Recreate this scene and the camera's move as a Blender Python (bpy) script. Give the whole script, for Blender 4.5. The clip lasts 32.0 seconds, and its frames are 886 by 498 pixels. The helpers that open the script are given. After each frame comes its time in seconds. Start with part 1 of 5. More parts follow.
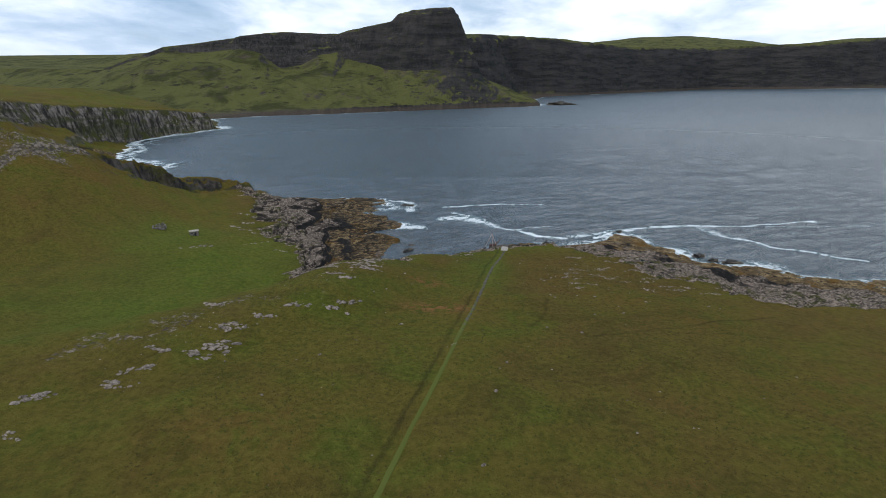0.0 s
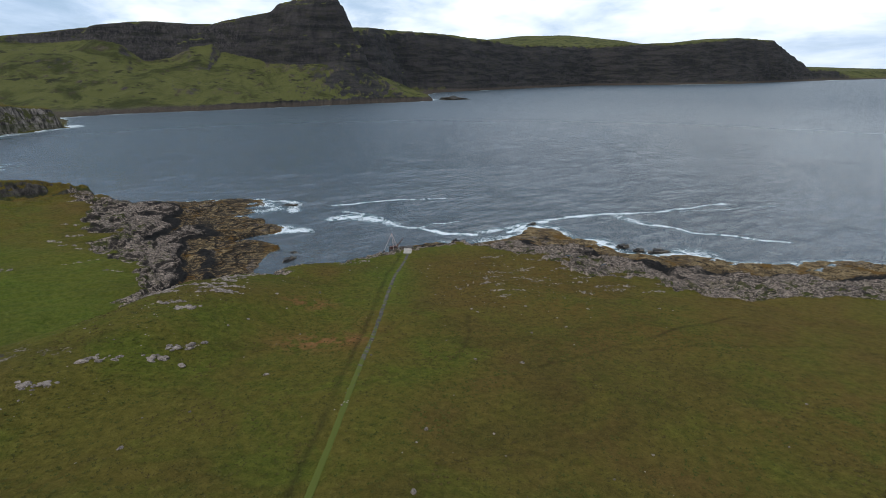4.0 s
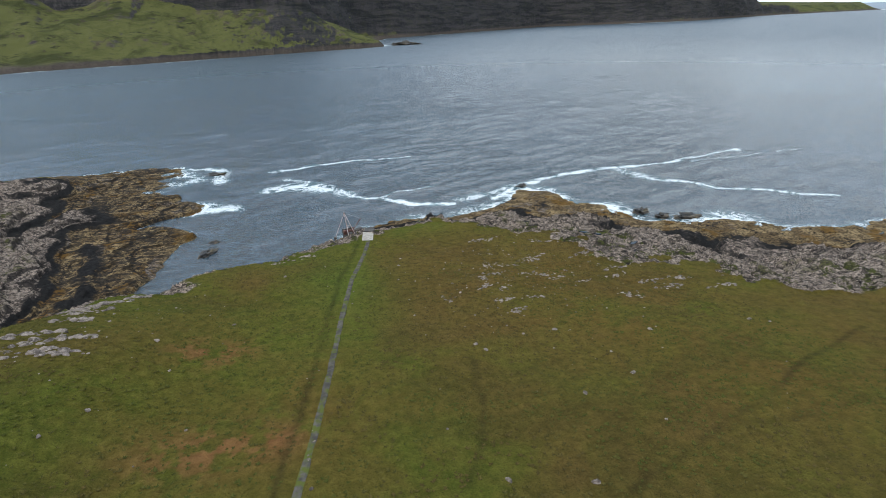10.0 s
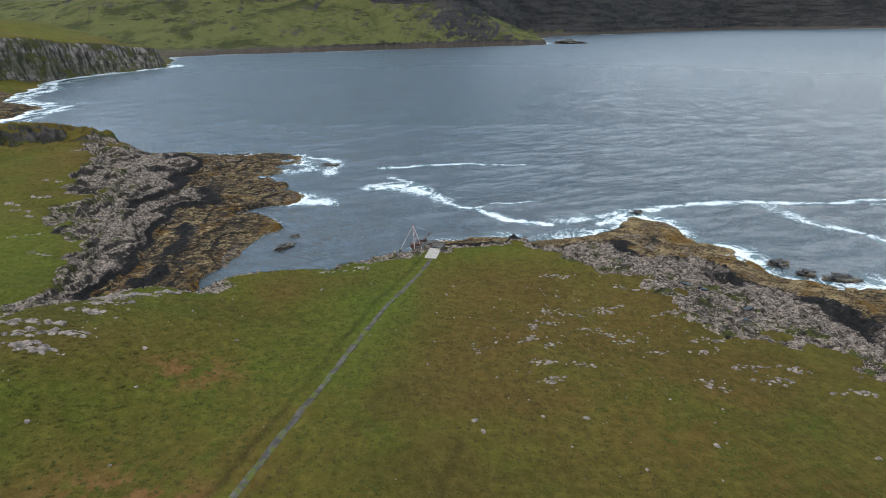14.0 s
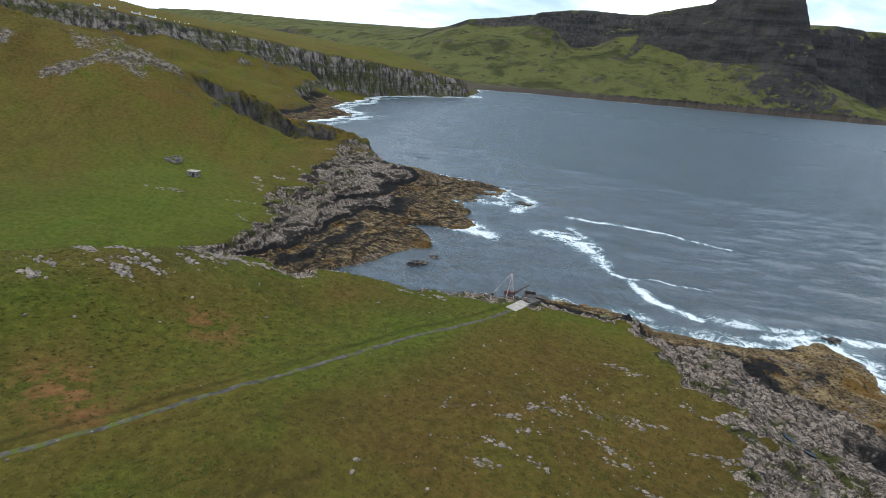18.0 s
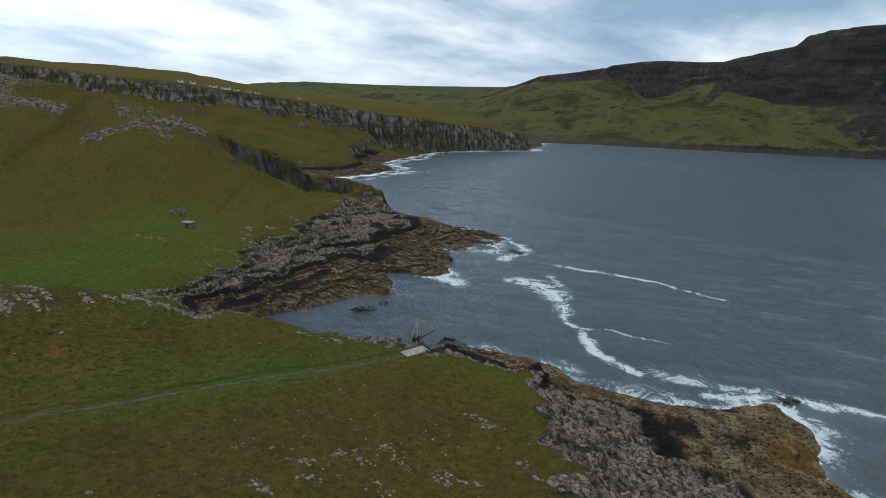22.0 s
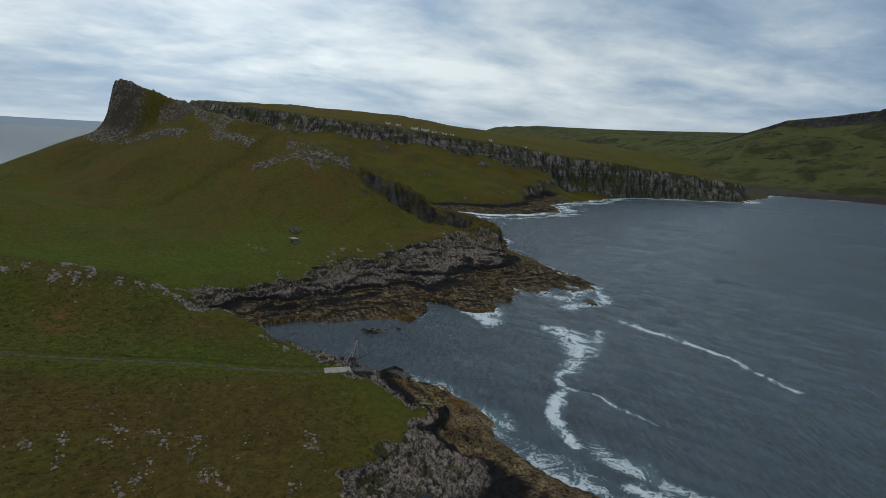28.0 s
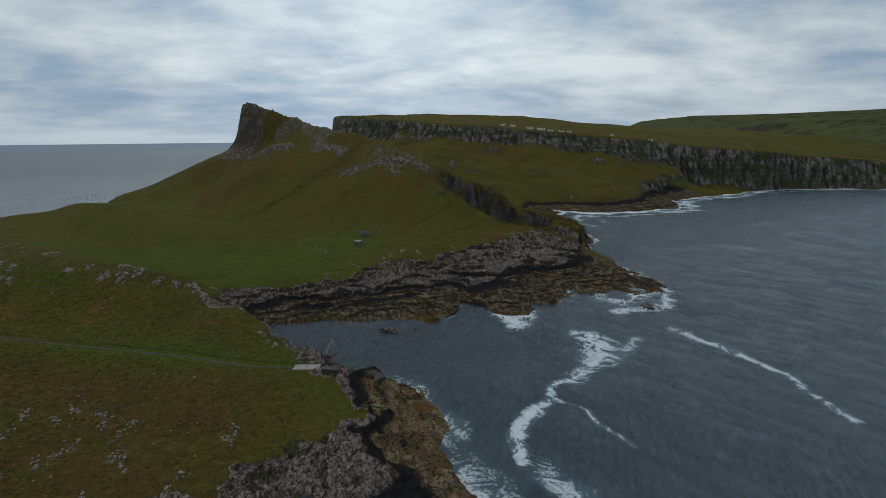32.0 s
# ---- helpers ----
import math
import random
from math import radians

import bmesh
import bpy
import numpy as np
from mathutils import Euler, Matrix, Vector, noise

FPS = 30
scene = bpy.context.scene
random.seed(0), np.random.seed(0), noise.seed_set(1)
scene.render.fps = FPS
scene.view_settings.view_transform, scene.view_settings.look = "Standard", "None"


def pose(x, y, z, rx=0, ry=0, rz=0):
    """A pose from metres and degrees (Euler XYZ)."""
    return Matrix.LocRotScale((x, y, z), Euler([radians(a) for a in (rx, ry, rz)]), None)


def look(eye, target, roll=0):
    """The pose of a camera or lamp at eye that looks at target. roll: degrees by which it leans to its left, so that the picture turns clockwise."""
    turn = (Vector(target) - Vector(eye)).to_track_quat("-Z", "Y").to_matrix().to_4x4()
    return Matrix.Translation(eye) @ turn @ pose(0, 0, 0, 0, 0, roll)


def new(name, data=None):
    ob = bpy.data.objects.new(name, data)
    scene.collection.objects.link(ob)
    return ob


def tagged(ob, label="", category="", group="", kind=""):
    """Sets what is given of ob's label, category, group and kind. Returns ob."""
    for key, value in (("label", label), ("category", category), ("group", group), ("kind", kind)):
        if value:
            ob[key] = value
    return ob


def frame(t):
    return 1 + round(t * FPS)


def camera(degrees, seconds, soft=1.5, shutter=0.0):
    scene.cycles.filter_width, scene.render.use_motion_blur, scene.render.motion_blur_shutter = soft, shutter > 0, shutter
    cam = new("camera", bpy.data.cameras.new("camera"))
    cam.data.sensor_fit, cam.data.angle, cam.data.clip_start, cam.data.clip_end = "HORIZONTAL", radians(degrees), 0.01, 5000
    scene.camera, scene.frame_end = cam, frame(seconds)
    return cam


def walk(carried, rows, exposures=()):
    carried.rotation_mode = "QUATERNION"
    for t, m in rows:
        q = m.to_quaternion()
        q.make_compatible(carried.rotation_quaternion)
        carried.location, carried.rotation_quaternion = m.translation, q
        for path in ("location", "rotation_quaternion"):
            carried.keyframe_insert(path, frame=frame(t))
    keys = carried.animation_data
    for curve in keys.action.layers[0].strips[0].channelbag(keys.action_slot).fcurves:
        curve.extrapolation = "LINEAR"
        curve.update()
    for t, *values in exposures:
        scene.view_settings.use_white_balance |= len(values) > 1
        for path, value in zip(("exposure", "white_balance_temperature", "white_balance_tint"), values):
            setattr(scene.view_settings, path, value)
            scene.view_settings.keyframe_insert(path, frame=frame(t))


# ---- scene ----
cam = camera(77.5, 32.0, 0.9)
PATH = [
    (0, look((-20.31, -233.81, 81.91), (-22.76, -138.54, 51.64), -0.49)),
    (0.5, look((-20.40, -228.24, 78.97), (-22.86, -132.98, 48.67), -0.51)),
    (1, look((-20.49, -222.76, 76.17), (-22.97, -127.49, 45.88), -0.64)),
    (1.5, look((-20.50, -217.62, 73.86), (-22.97, -122.38, 43.50), -0.66)),
    (2, look((-20.37, -212.99, 72.37), (-20.74, -117.75, 41.89), -3.75)),
    (2.5, look((-20.00, -208.62, 71.74), (-11.49, -113.67, 41.56), -12.97)),
    (3, look((-19.31, -203.88, 71.60), (-4.70, -109.84, 40.88), -2.11)),
    (3.5, look((-18.54, -198.43, 71.16), (-3.02, -104.49, 40.57), -0.33)),
    (5.5, look((-15.65, -172.89, 67.02), (0.11, -78.88, 36.81), -0.89)),
    (6, look((-15.27, -168.32, 66.85), (0.68, -74.31, 36.73), -0.77)),
    (6.5, look((-14.92, -164.30, 66.86), (1.16, -70.28, 36.81), -0.69)),
    (7, look((-14.54, -160.47, 66.43), (1.61, -66.39, 36.63), -0.67)),
    (7.5, look((-14.18, -156.78, 65.49), (1.99, -62.79, 35.42), -0.55)),
    (8, look((-13.84, -153.18, 64.21), (2.31, -60.31, 30.84), -0.55)),
    (8.5, look((-13.45, -149.65, 62.95), (2.46, -58.20, 25.73), -0.53)),
    (9, look((-12.99, -146.18, 62.08), (2.87, -55.49, 23.02), -0.49)),
    (9.5, look((-12.54, -142.79, 61.69), (5.37, -52.40, 22.83), -4.13)),
    (10, look((-12.12, -139.49, 61.61), (9.56, -49.91, 22.82), -2.02)),
    (10.5, look((-11.57, -136.36, 61.65), (11.38, -47.05, 22.97), -0.07)),
    (11, look((-10.58, -133.54, 61.69), (12.53, -44.24, 23.08), 0.04)),
    (11.5, look((-8.88, -131.11, 61.67), (14.34, -41.87, 22.98), 0.07)),
    (12, look((-6.40, -129.13, 61.58), (13.75, -39.03, 23.17), 8.35)),
    (12.5, look((-3.29, -127.66, 61.51), (2.50, -35.43, 23.30), 10.36)),
    (13, look((0.22, -126.66, 61.51), (-1.06, -34.43, 22.89), 1.53)),
    (13.5, look((3.98, -125.71, 61.53), (0.96, -33.55, 22.83), -0.16)),
    (15.5, look((23.28, -122.33, 61.47), (12.63, -30.81, 22.60), 0.74)),
    (16, look((27.95, -120.80, 61.45), (13.41, -29.80, 22.64), 4.96)),
    (16.5, look((32.59, -119.07, 61.53), (10.86, -29.27, 23.28), 7.34)),
    (17, look((37.27, -117.02, 61.79), (5.11, -28.43, 28.35), 9.93)),
    (17.5, look((41.92, -114.47, 62.11), (-0.00, -29.86, 29.19), 9.76)),
    (18, look((46.52, -111.46, 62.41), (-2.58, -30.99, 29.02), 4.90)),
    (18.5, look((51.08, -108.18, 62.63), (-0.36, -29.28, 29.04), -0.13)),
    (19, look((55.61, -104.87, 62.71), (3.71, -26.10, 29.51), -0.44)),
    (19.5, look((60.09, -101.55, 62.60), (6.74, -20.93, 37.02), -0.22)),
    (20, look((64.49, -98.16, 62.34), (10.99, -17.49, 37.25), -0.24)),
    (20.5, look((68.78, -94.71, 62.10), (13.23, -15.42, 37.04), 2.81)),
    (21, look((72.96, -91.17, 61.95), (14.04, -14.34, 36.96), 3.54)),
    (21.5, look((77.05, -87.55, 61.89), (15.48, -12.82, 36.92), 2.10)),
    (22, look((81.06, -83.85, 61.83), (17.26, -10.98, 36.93), 2.11)),
    (22.5, look((84.97, -80.05, 61.75), (18.99, -9.12, 36.91), 2.24)),
    (23, look((88.77, -76.15, 61.68), (20.65, -7.26, 36.90), 2.22)),
    (23.5, look((92.47, -72.13, 61.63), (22.27, -5.33, 36.92), 2.22)),
    (24, look((96.01, -67.93, 61.54), (23.71, -3.38, 36.94), 2.35)),
    (24.5, look((99.47, -63.63, 61.46), (25.08, -1.43, 37.05), 2.46)),
    (26.5, look((113.57, -45.99, 62.52), (30.82, 5.52, 40.15), 3.41)),
    (27, look((116.31, -41.08, 62.52), (30.85, 7.04, 43.01), 3.64)),
    (27.5, look((118.77, -36.03, 62.47), (31.48, 8.75, 43.10), 3.13)),
    (28, look((120.82, -30.97, 62.35), (31.88, 10.45, 42.98), 3.22)),
    (28.5, look((122.47, -25.88, 62.20), (31.76, 11.50, 42.85), 4.09)),
    (29, look((123.89, -20.59, 62.09), (31.37, 12.01, 42.69), 4.44)),
    (29.5, look((125.17, -15.05, 62.05), (31.09, 12.70, 42.55), 4.06)),
    (30, look((126.26, -9.40, 62.03), (31.01, 13.96, 42.48), 3.13)),
    (30.5, look((127.16, -3.84, 61.98), (31.06, 15.60, 42.35), 2.82)),
    (31, look((127.95, 1.58, 61.89), (31.27, 18.08, 42.36), 1.63)),
    (31.5, look((128.66, 6.89, 61.70), (31.86, 22.70, 42.24), -0.34)),
    (32, look((129.26, 12.08, 61.31), (32.42, 27.72, 41.88), -0.61)),
]
walk(cam, PATH, exposures=[(0, -0.22, 5840, 8), (3.5, -0.22, 5840, 8), (6, -0.14, 5790, 7), (8, 0.0, 5790, 6), (9, 0.26, 5790, 6), (13, 0.3, 5790, 6), (16, 0.48, 5790, 6), (17, 0.42, 5790, 6), (18, 0.28, 5790, 6), (19, 0.28, 5790, 6), (20, -0.28, 5780, 4), (22, -0.54, 5760, 3), (24.5, -0.72, 5760, 3), (27, -0.99, 5740, 3), (30, -1.25, 5740, 3), (32, -1.26, 5740, 3)])

# ---- world and sun ----
SUN_AZ, SUN_EL = radians(-87), radians(56)      # bearing from +y, clockwise; height


def build_world():
    w = bpy.data.worlds.new("sky")
    w.use_nodes = True
    scene.world = w
    nt = w.node_tree
    nt.nodes.clear()
    N, L = nt.nodes.new, nt.links.new
    out, bg = N("ShaderNodeOutputWorld"), N("ShaderNodeBackground")
    sky = N("ShaderNodeTexSky")
    sky.sky_type, sky.sun_disc = "NISHITA", False
    sky.sun_elevation, sky.sun_rotation = SUN_EL, SUN_AZ
    tc, sep = N("ShaderNodeTexCoord"), N("ShaderNodeSeparateXYZ")
    L(tc.outputs["Generated"], sep.inputs[0])

    def mth(op, a, b=None, c=None):
        m = N("ShaderNodeMath")
        m.operation = op
        for i, v in enumerate((a, b, c)):
            if v is None:
                continue
            if isinstance(v, (int, float)):
                m.inputs[i].default_value = v
            else:
                L(v, m.inputs[i])
        return m.outputs[0]

    # clouds lie on a layer overhead: direction divided by height
    zz = mth("ADD", mth("MAXIMUM", sep.outputs[2], 0.0), 0.20)
    comb = N("ShaderNodeCombineXYZ")
    L(mth("DIVIDE", sep.outputs[0], zz), comb.inputs[0])
    L(mth("DIVIDE", sep.outputs[1], zz), comb.inputs[1])

    def nz(scale, detail, rough, off, dist=0.0):
        mp = N("ShaderNodeMapping")
        mp.inputs["Location"].default_value = (off, off * 0.7, 0)
        mp.inputs["Scale"].default_value = (1.0, 0.75, 1)
        L(comb.outputs[0], mp.inputs[0])
        n = N("ShaderNodeTexNoise")
        n.inputs["Scale"].default_value, n.inputs["Detail"].default_value = scale, detail
        n.inputs["Roughness"].default_value, n.inputs["Distortion"].default_value = rough, dist
        L(mp.outputs[0], n.inputs["Vector"])
        return n.outputs["Fac"]

    big, mid, wisp = nz(0.42, 5, 0.5, 3.1, 0.3), nz(1.7, 8, 0.55, 7.7, 0.3), nz(5.0, 6, 0.6, 1.7, 0.5)

    def ramp(v, stops):
        r = N("ShaderNodeValToRGB")
        els = r.color_ramp.elements
        while len(els) < len(stops):
            els.new(0.5)
        for e, (p, c) in zip(els, stops):
            e.position, e.color = p, (*c, 1)
        L(v, r.inputs[0])
        return r.outputs[0]

    def mix(f, a, b):
        m = N("ShaderNodeMix")
        m.data_type = "RGBA"
        for s, v in ((m.inputs[0], f), (m.inputs[6], a), (m.inputs[7], b)):
            if isinstance(v, (int, float)):
                s.default_value = v
            elif isinstance(v, tuple):
                s.default_value = (*v, 1)
            else:
                L(v, s)
        return m.outputs[2]

    clouds = ramp(mth("ADD", mth("MULTIPLY", big, 0.6), mth("ADD", mth("MULTIPLY", mid, 0.30), mth("MULTIPLY", wisp, 0.10))),
                  [(0.39, (0.36, 0.47, 0.61)), (0.45, (0.55, 0.64, 0.75)), (0.49, (0.76, 0.81, 0.86)), (0.52, (0.94, 0.95, 0.95)), (0.57, (1.20, 1.17, 1.11))])
    skyc = N("ShaderNodeVectorMath")
    skyc.operation = "SCALE"
    L(sky.outputs[0], skyc.inputs[0])
    skyc.inputs["Scale"].default_value = 0.10
    cover = ramp(mid, [(0.30, (0.75, 0.75, 0.75)), (0.42, (1, 1, 1))])
    body = mix(cover, skyc.outputs[0], clouds)
    # haze towards the horizon, far sea under it
    low = mth("SUBTRACT", 1.0, mth("SMOOTH_MIN", mth("MULTIPLY", mth("MAXIMUM", sep.outputs[2], 0.0), 9.0), 1.0, 0.2))
    body = mix(mth("MULTIPLY", low, 0.55), body, (0.69, 0.74, 0.80))
    under = mth("LESS_THAN", sep.outputs[2], -0.0012)
    body = mix(under, body, (0.27, 0.31, 0.36))
    sd = N("ShaderNodeVectorMath")
    sd.operation = "DOT_PRODUCT"
    L(tc.outputs["Generated"], sd.inputs[0])
    # a bright gap low in the clouds, under the veiled sun
    sd.inputs[1].default_value = (math.sin(SUN_AZ) * math.cos(radians(16)), math.cos(SUN_AZ) * math.cos(radians(16)), math.sin(radians(16)))
    gap = mth("MAXIMUM", sd.outputs["Value"], 0.0)
    glow = mth("ADD", 1.07, mth("ADD", mth("MULTIPLY", mth("POWER", gap, 3.0), 0.06), mth("MULTIPLY", mth("POWER", gap, 14.0), 0.34)))
    lit = N("ShaderNodeVectorMath")
    lit.operation = "SCALE"
    L(body, lit.inputs[0])
    L(glow, lit.inputs["Scale"])
    L(lit.outputs[0], bg.inputs[0])
    bg.inputs[1].default_value = 1.22
    L(bg.outputs[0], out.inputs[0])


build_world()
sun_data = bpy.data.lights.new("sun", "SUN")
sun_data.energy, sun_data.angle, sun_data.color = 1.15, radians(30), (1.0, 0.93, 0.85)
sun = new("sun", sun_data)
sun.matrix_world = look((math.sin(SUN_AZ) * math.cos(SUN_EL) * 500, math.cos(SUN_AZ) * math.cos(SUN_EL) * 500, math.sin(SUN_EL) * 500), (0, 0, 0))


# ---- number noise for the land forms ----
def lattice(ix, iy, seed):
    n = (ix.astype(np.int64) * 374761393 + iy.astype(np.int64) * 668265263 + seed * 974634541) & 0x7FFFFFFF
    n = ((n ^ (n >> 13)) * 1274126177) & 0x7FFFFFFF
    return ((n ^ (n >> 16)) & 0xFFFF) / 65535.0


def vnoise(x, y, size, seed=0):
    x, y = x / size, y / size
    ix, iy = np.floor(x), np.floor(y)
    fx, fy = x - ix, y - iy
    fx, fy = fx * fx * (3 - 2 * fx), fy * fy * (3 - 2 * fy)
    a, b = lattice(ix, iy, seed), lattice(ix + 1, iy, seed)
    c, d = lattice(ix, iy + 1, seed), lattice(ix + 1, iy + 1, seed)
    return (a + (b - a) * fx) * (1 - fy) + (c + (d - c) * fx) * fy - 0.5


def fbm(x, y, size, octaves=4, seed=0, gain=0.5):
    total, amp = np.zeros_like(x), 1.0
    for k in range(octaves):
        total += amp * vnoise(x + 17.3 * k, y - 9.1 * k, size, seed + k)
        size, amp = size * 0.5, amp * gain
    return total


def ridged(x, y, size, octaves=3, seed=0):
    total, amp = np.zeros_like(x), 1.0
    for k in range(octaves):
        total += amp * (0.5 - np.abs(vnoise(x + 5.3 * k, y + 8.7 * k, size, seed + k)) * 2)
        size, amp = size * 0.5, amp * 0.5
    return total


def step(v, lo, hi):
    s = np.clip((v - lo) / (hi - lo), 0, 1)
    return s * s * (3 - 2 * s)


def to_line(x, y, pts, closed=False):
    """Distance to a polyline, the position along it (point number and fraction), and the side (+ on its left)."""
    best, along, side = np.full(x.shape, 1e12), np.zeros(x.shape), np.ones(x.shape)
    n = len(pts)
    for i in range(n if closed else n - 1):
        (ax, ay), (bx, by) = pts[i][:2], pts[(i + 1) % n][:2]
        ex, ey = bx - ax, by - ay
        s = np.clip(((x - ax) * ex + (y - ay) * ey) / (ex * ex + ey * ey), 0, 1)
        dx, dy = x - ax - s * ex, y - ay - s * ey
        d = dx * dx + dy * dy
        m = d < best
        best[m] = d[m]
        along[m] = i + s[m]
        side[m] = np.sign(ex * dy - ey * dx)[m]
    return np.sqrt(best), along, side


def inside(x, y, pts):
    odd = np.zeros(x.shape, bool)
    n = len(pts)
    for i in range(n):
        (ax, ay), (bx, by) = pts[i], pts[(i + 1) % n]
        if ay == by:
            continue
        odd ^= ((ay > y) != (by > y)) & (x < (bx - ax) * (y - ay) / (by - ay) + ax)
    return odd


def signed(x, y, pts):
    d, _, _ = to_line(x, y, pts, True)
    return np.where(inside(x, y, pts), d, -d)


# ---- the plan ----
SHORE_NEAR = [(330, -200), (280, -90), (200, -35), (156, -18), (140, -20), (125, -16), (113, 0), (100, -2), (88, 4), (84, 20), (77, 27), (72, 42), (65, 49),
              (56, 38), (45, 31), (33, 27), (27, 27), (18, 30), (9, 29), (-3, 25), (-10, 16), (-22, 4), (-34, -8), (-46, -18), (-57, -17), (-58, 0), (-57, 19), (-54, 32),
              (-49, 38), (-60, 50), (-50, 72), (-58, 80), (-72, 100), (-62, 111), (-72, 134), (-104, 140)]
SHORE_BAY = [(-140, 140), (-168, 143), (-182, 158), (-215, 160), (-260, 165), (-300, 175), (-322, 186), (-296, 217), (-305, 250), (-312, 290), (-365, 322), (-395, 365),
             (-405, 414), (-450, 480), (-440, 567), (-405, 672), (-425, 705), (-460, 800), (-505, 870), (-435, 940), (-284, 1005), (-100, 1100), (60, 1180), (150, 1215),
             (196, 1245), (205, 1330), (225, 1600), (286, 1800), (450, 1960), (663, 2120), (1180, 2540), (1600, 2480), (1975, 2500), (2500, 2830), (3050, 3080), (3250, 3190)]
SHORE_BACK = [(4600, 3600), (5200, 5600), (-5200, 5600), (-5200, -60), (-1500, -60), (-700, -50), (-520, -60), (-440, -105), (-428, -142), (-404, -180), (-372, -184), (-345, -176), (-310, -172),
              (-250, -165), (-215, -185), (-180, -230), (-110, -330), (0, -450), (250, -450)]
SHORE = SHORE_NEAR + SHORE_BAY + SHORE_BACK
# where the turf ends and bare rock begins on the near shore
TURF = [(300, -230), (200, -120), (150, -78), (118, -66), (94, -62), (77, -53), (62, -38), (54, -25), (45, -8), (37, 3), (20, 6), (6, 7), (-1, 3), (-9, -4),
        (-20, -14), (-35, -24), (-54, -32), (-68, -44), (-86, -44), (-86, -20), (-99, 8), (-115, 18), (-121, 36), (-126, 56), (-139, 82), (-149, 108), (-158, 122), (-185, 150), (-260, 140), (-420, 20), (-520, -10), (-520, -200), (-200, -300), (0, -500), (300, -500)]
# scarps: x, y, height of the top
SCARP_MAIN = [(-1500, -20, 120), (-900, -10, 104), (-680, 10, 95), (-590, 70, 86), (-515, 125, 80), (-482, 205, 72), (-468, 335, 60), (-462, 460, 47), (-452, 560, 38), (-420, 655, 29), (-436, 712, 24), (-520, 800, 26), (-700, 860, 60)]
# the head: x, y, height of the top, height where the cliff stands on its green apron
SCARP_HEAD = [(-1500, 1500, 110, 104), (-980, 1300, 101, 95), (-880, 1290, 128, 118), (-800, 1300, 155, 140), (-700, 1370, 171, 143), (-600, 1366, 184, 150), (-545, 1368, 190, 138),
              (-495, 1370, 194, 100), (-450, 1380, 192, 108), (-405, 1390, 190, 132), (-345, 1400, 190, 142), (-318, 1400, 198, 122), (-195, 1385, 219, 98), (-172, 1375, 236, 93), (-135, 1365, 245, 92),
              (-34, 1345, 249, 90), (-22, 1352, 246, 86), (2, 1378, 172, 66), (60, 1560, 196, 14), (120, 1900, 214, 10), (400, 2040, 205, 10), (700, 2270, 182, 10), (1180, 2620, 190, 10), (1400, 2590, 198, 10),
              (1774, 2600, 208, 10), (2125, 2720, 236, 10), (2500, 2930, 234, 10), (2780, 3060, 140, 8), (3000, 3150, 70, 6), (3500, 3350, 55, 6), (4700, 3750, 60, 6)]
RIDGE = [(-406, -80, 97), (-376, -44, 83), (-326, -6, 72), (-298, 12, 67), (-272, 30, 61), (-240, 44, 54), (-221, 60, 44), (-199, 80, 25), (-182, 94, 13.5), (-164, 105, 8.5), (-150, 116, 6), (-130, 135, 2)]
RIB = [(-226, 70, 42), (-216, 85, 35), (-207, 100, 30), (-194, 117, 12), (-182, 131, 12), (-171, 139, 9.5), (-164, 143, 3)]

# low rock bands across the slope under the crag
BANDS = (([(-238, 2), (-232, 15), (-228, 35), (-222, 54), (-217, 62)], 1.7), ([(-368, -82), (-352, -64), (-330, -46), (-308, -30)], 2.4), ([(-296, -18), (-280, -2), (-262, 8)], 1.4))


def cells(x, y, size, seed):
    """Broken blocks: a random number for each block, and how far a place is from the block's edge."""
    x, y = x / size, y / size
    ix, iy = np.floor(x), np.floor(y)
    f1, f2, own = np.full(x.shape, 9.0), np.full(x.shape, 9.0), np.zeros(x.shape)
    for ox in (-1, 0, 1):
        for oy in (-1, 0, 1):
            jx, jy = ix + ox, iy + oy
            d = np.hypot(jx + 0.1 + 0.8 * lattice(jx, jy, seed) - x, jy + 0.1 + 0.8 * lattice(jx, jy, seed + 1) - y)
            m = d < f1
            f2 = np.where(m, f1, np.minimum(f2, d))
            own = np.where(m, lattice(jx, jy, seed + 2), own)
            f1 = np.where(m, d, f1)
    return own - 0.5, f2 - f1


def spread_height(x, y, line):
    """The heights of a line's points, spread smoothly over the land round it."""
    top, weight = np.zeros_like(x), np.zeros_like(x)
    for px, py, pz, *_ in line:
        w = 1 / ((x - px) ** 2 + (y - py) ** 2 + 400) ** 1.6
        top += w * pz
        weight += w
    return top / weight


def along_height(line, along):
    zs = [p[2] for p in line]
    return np.interp(along, range(len(zs)), zs)


TRACK = [(0.6, -4), (-1.8, -14), (-6, -30), (-10, -52), (-13, -72), (-15.8, -87), (-19, -103), (-22, -120), (-25.8, -138), (-32, -166), (-42, -205), (-52, -250)]


CREST = [(0, 40), (-40, -14), (-57, -33), (-65, -48), (-75, -64), (-100, -90), (-133, -114), (-200, -160), (-300, -260)]


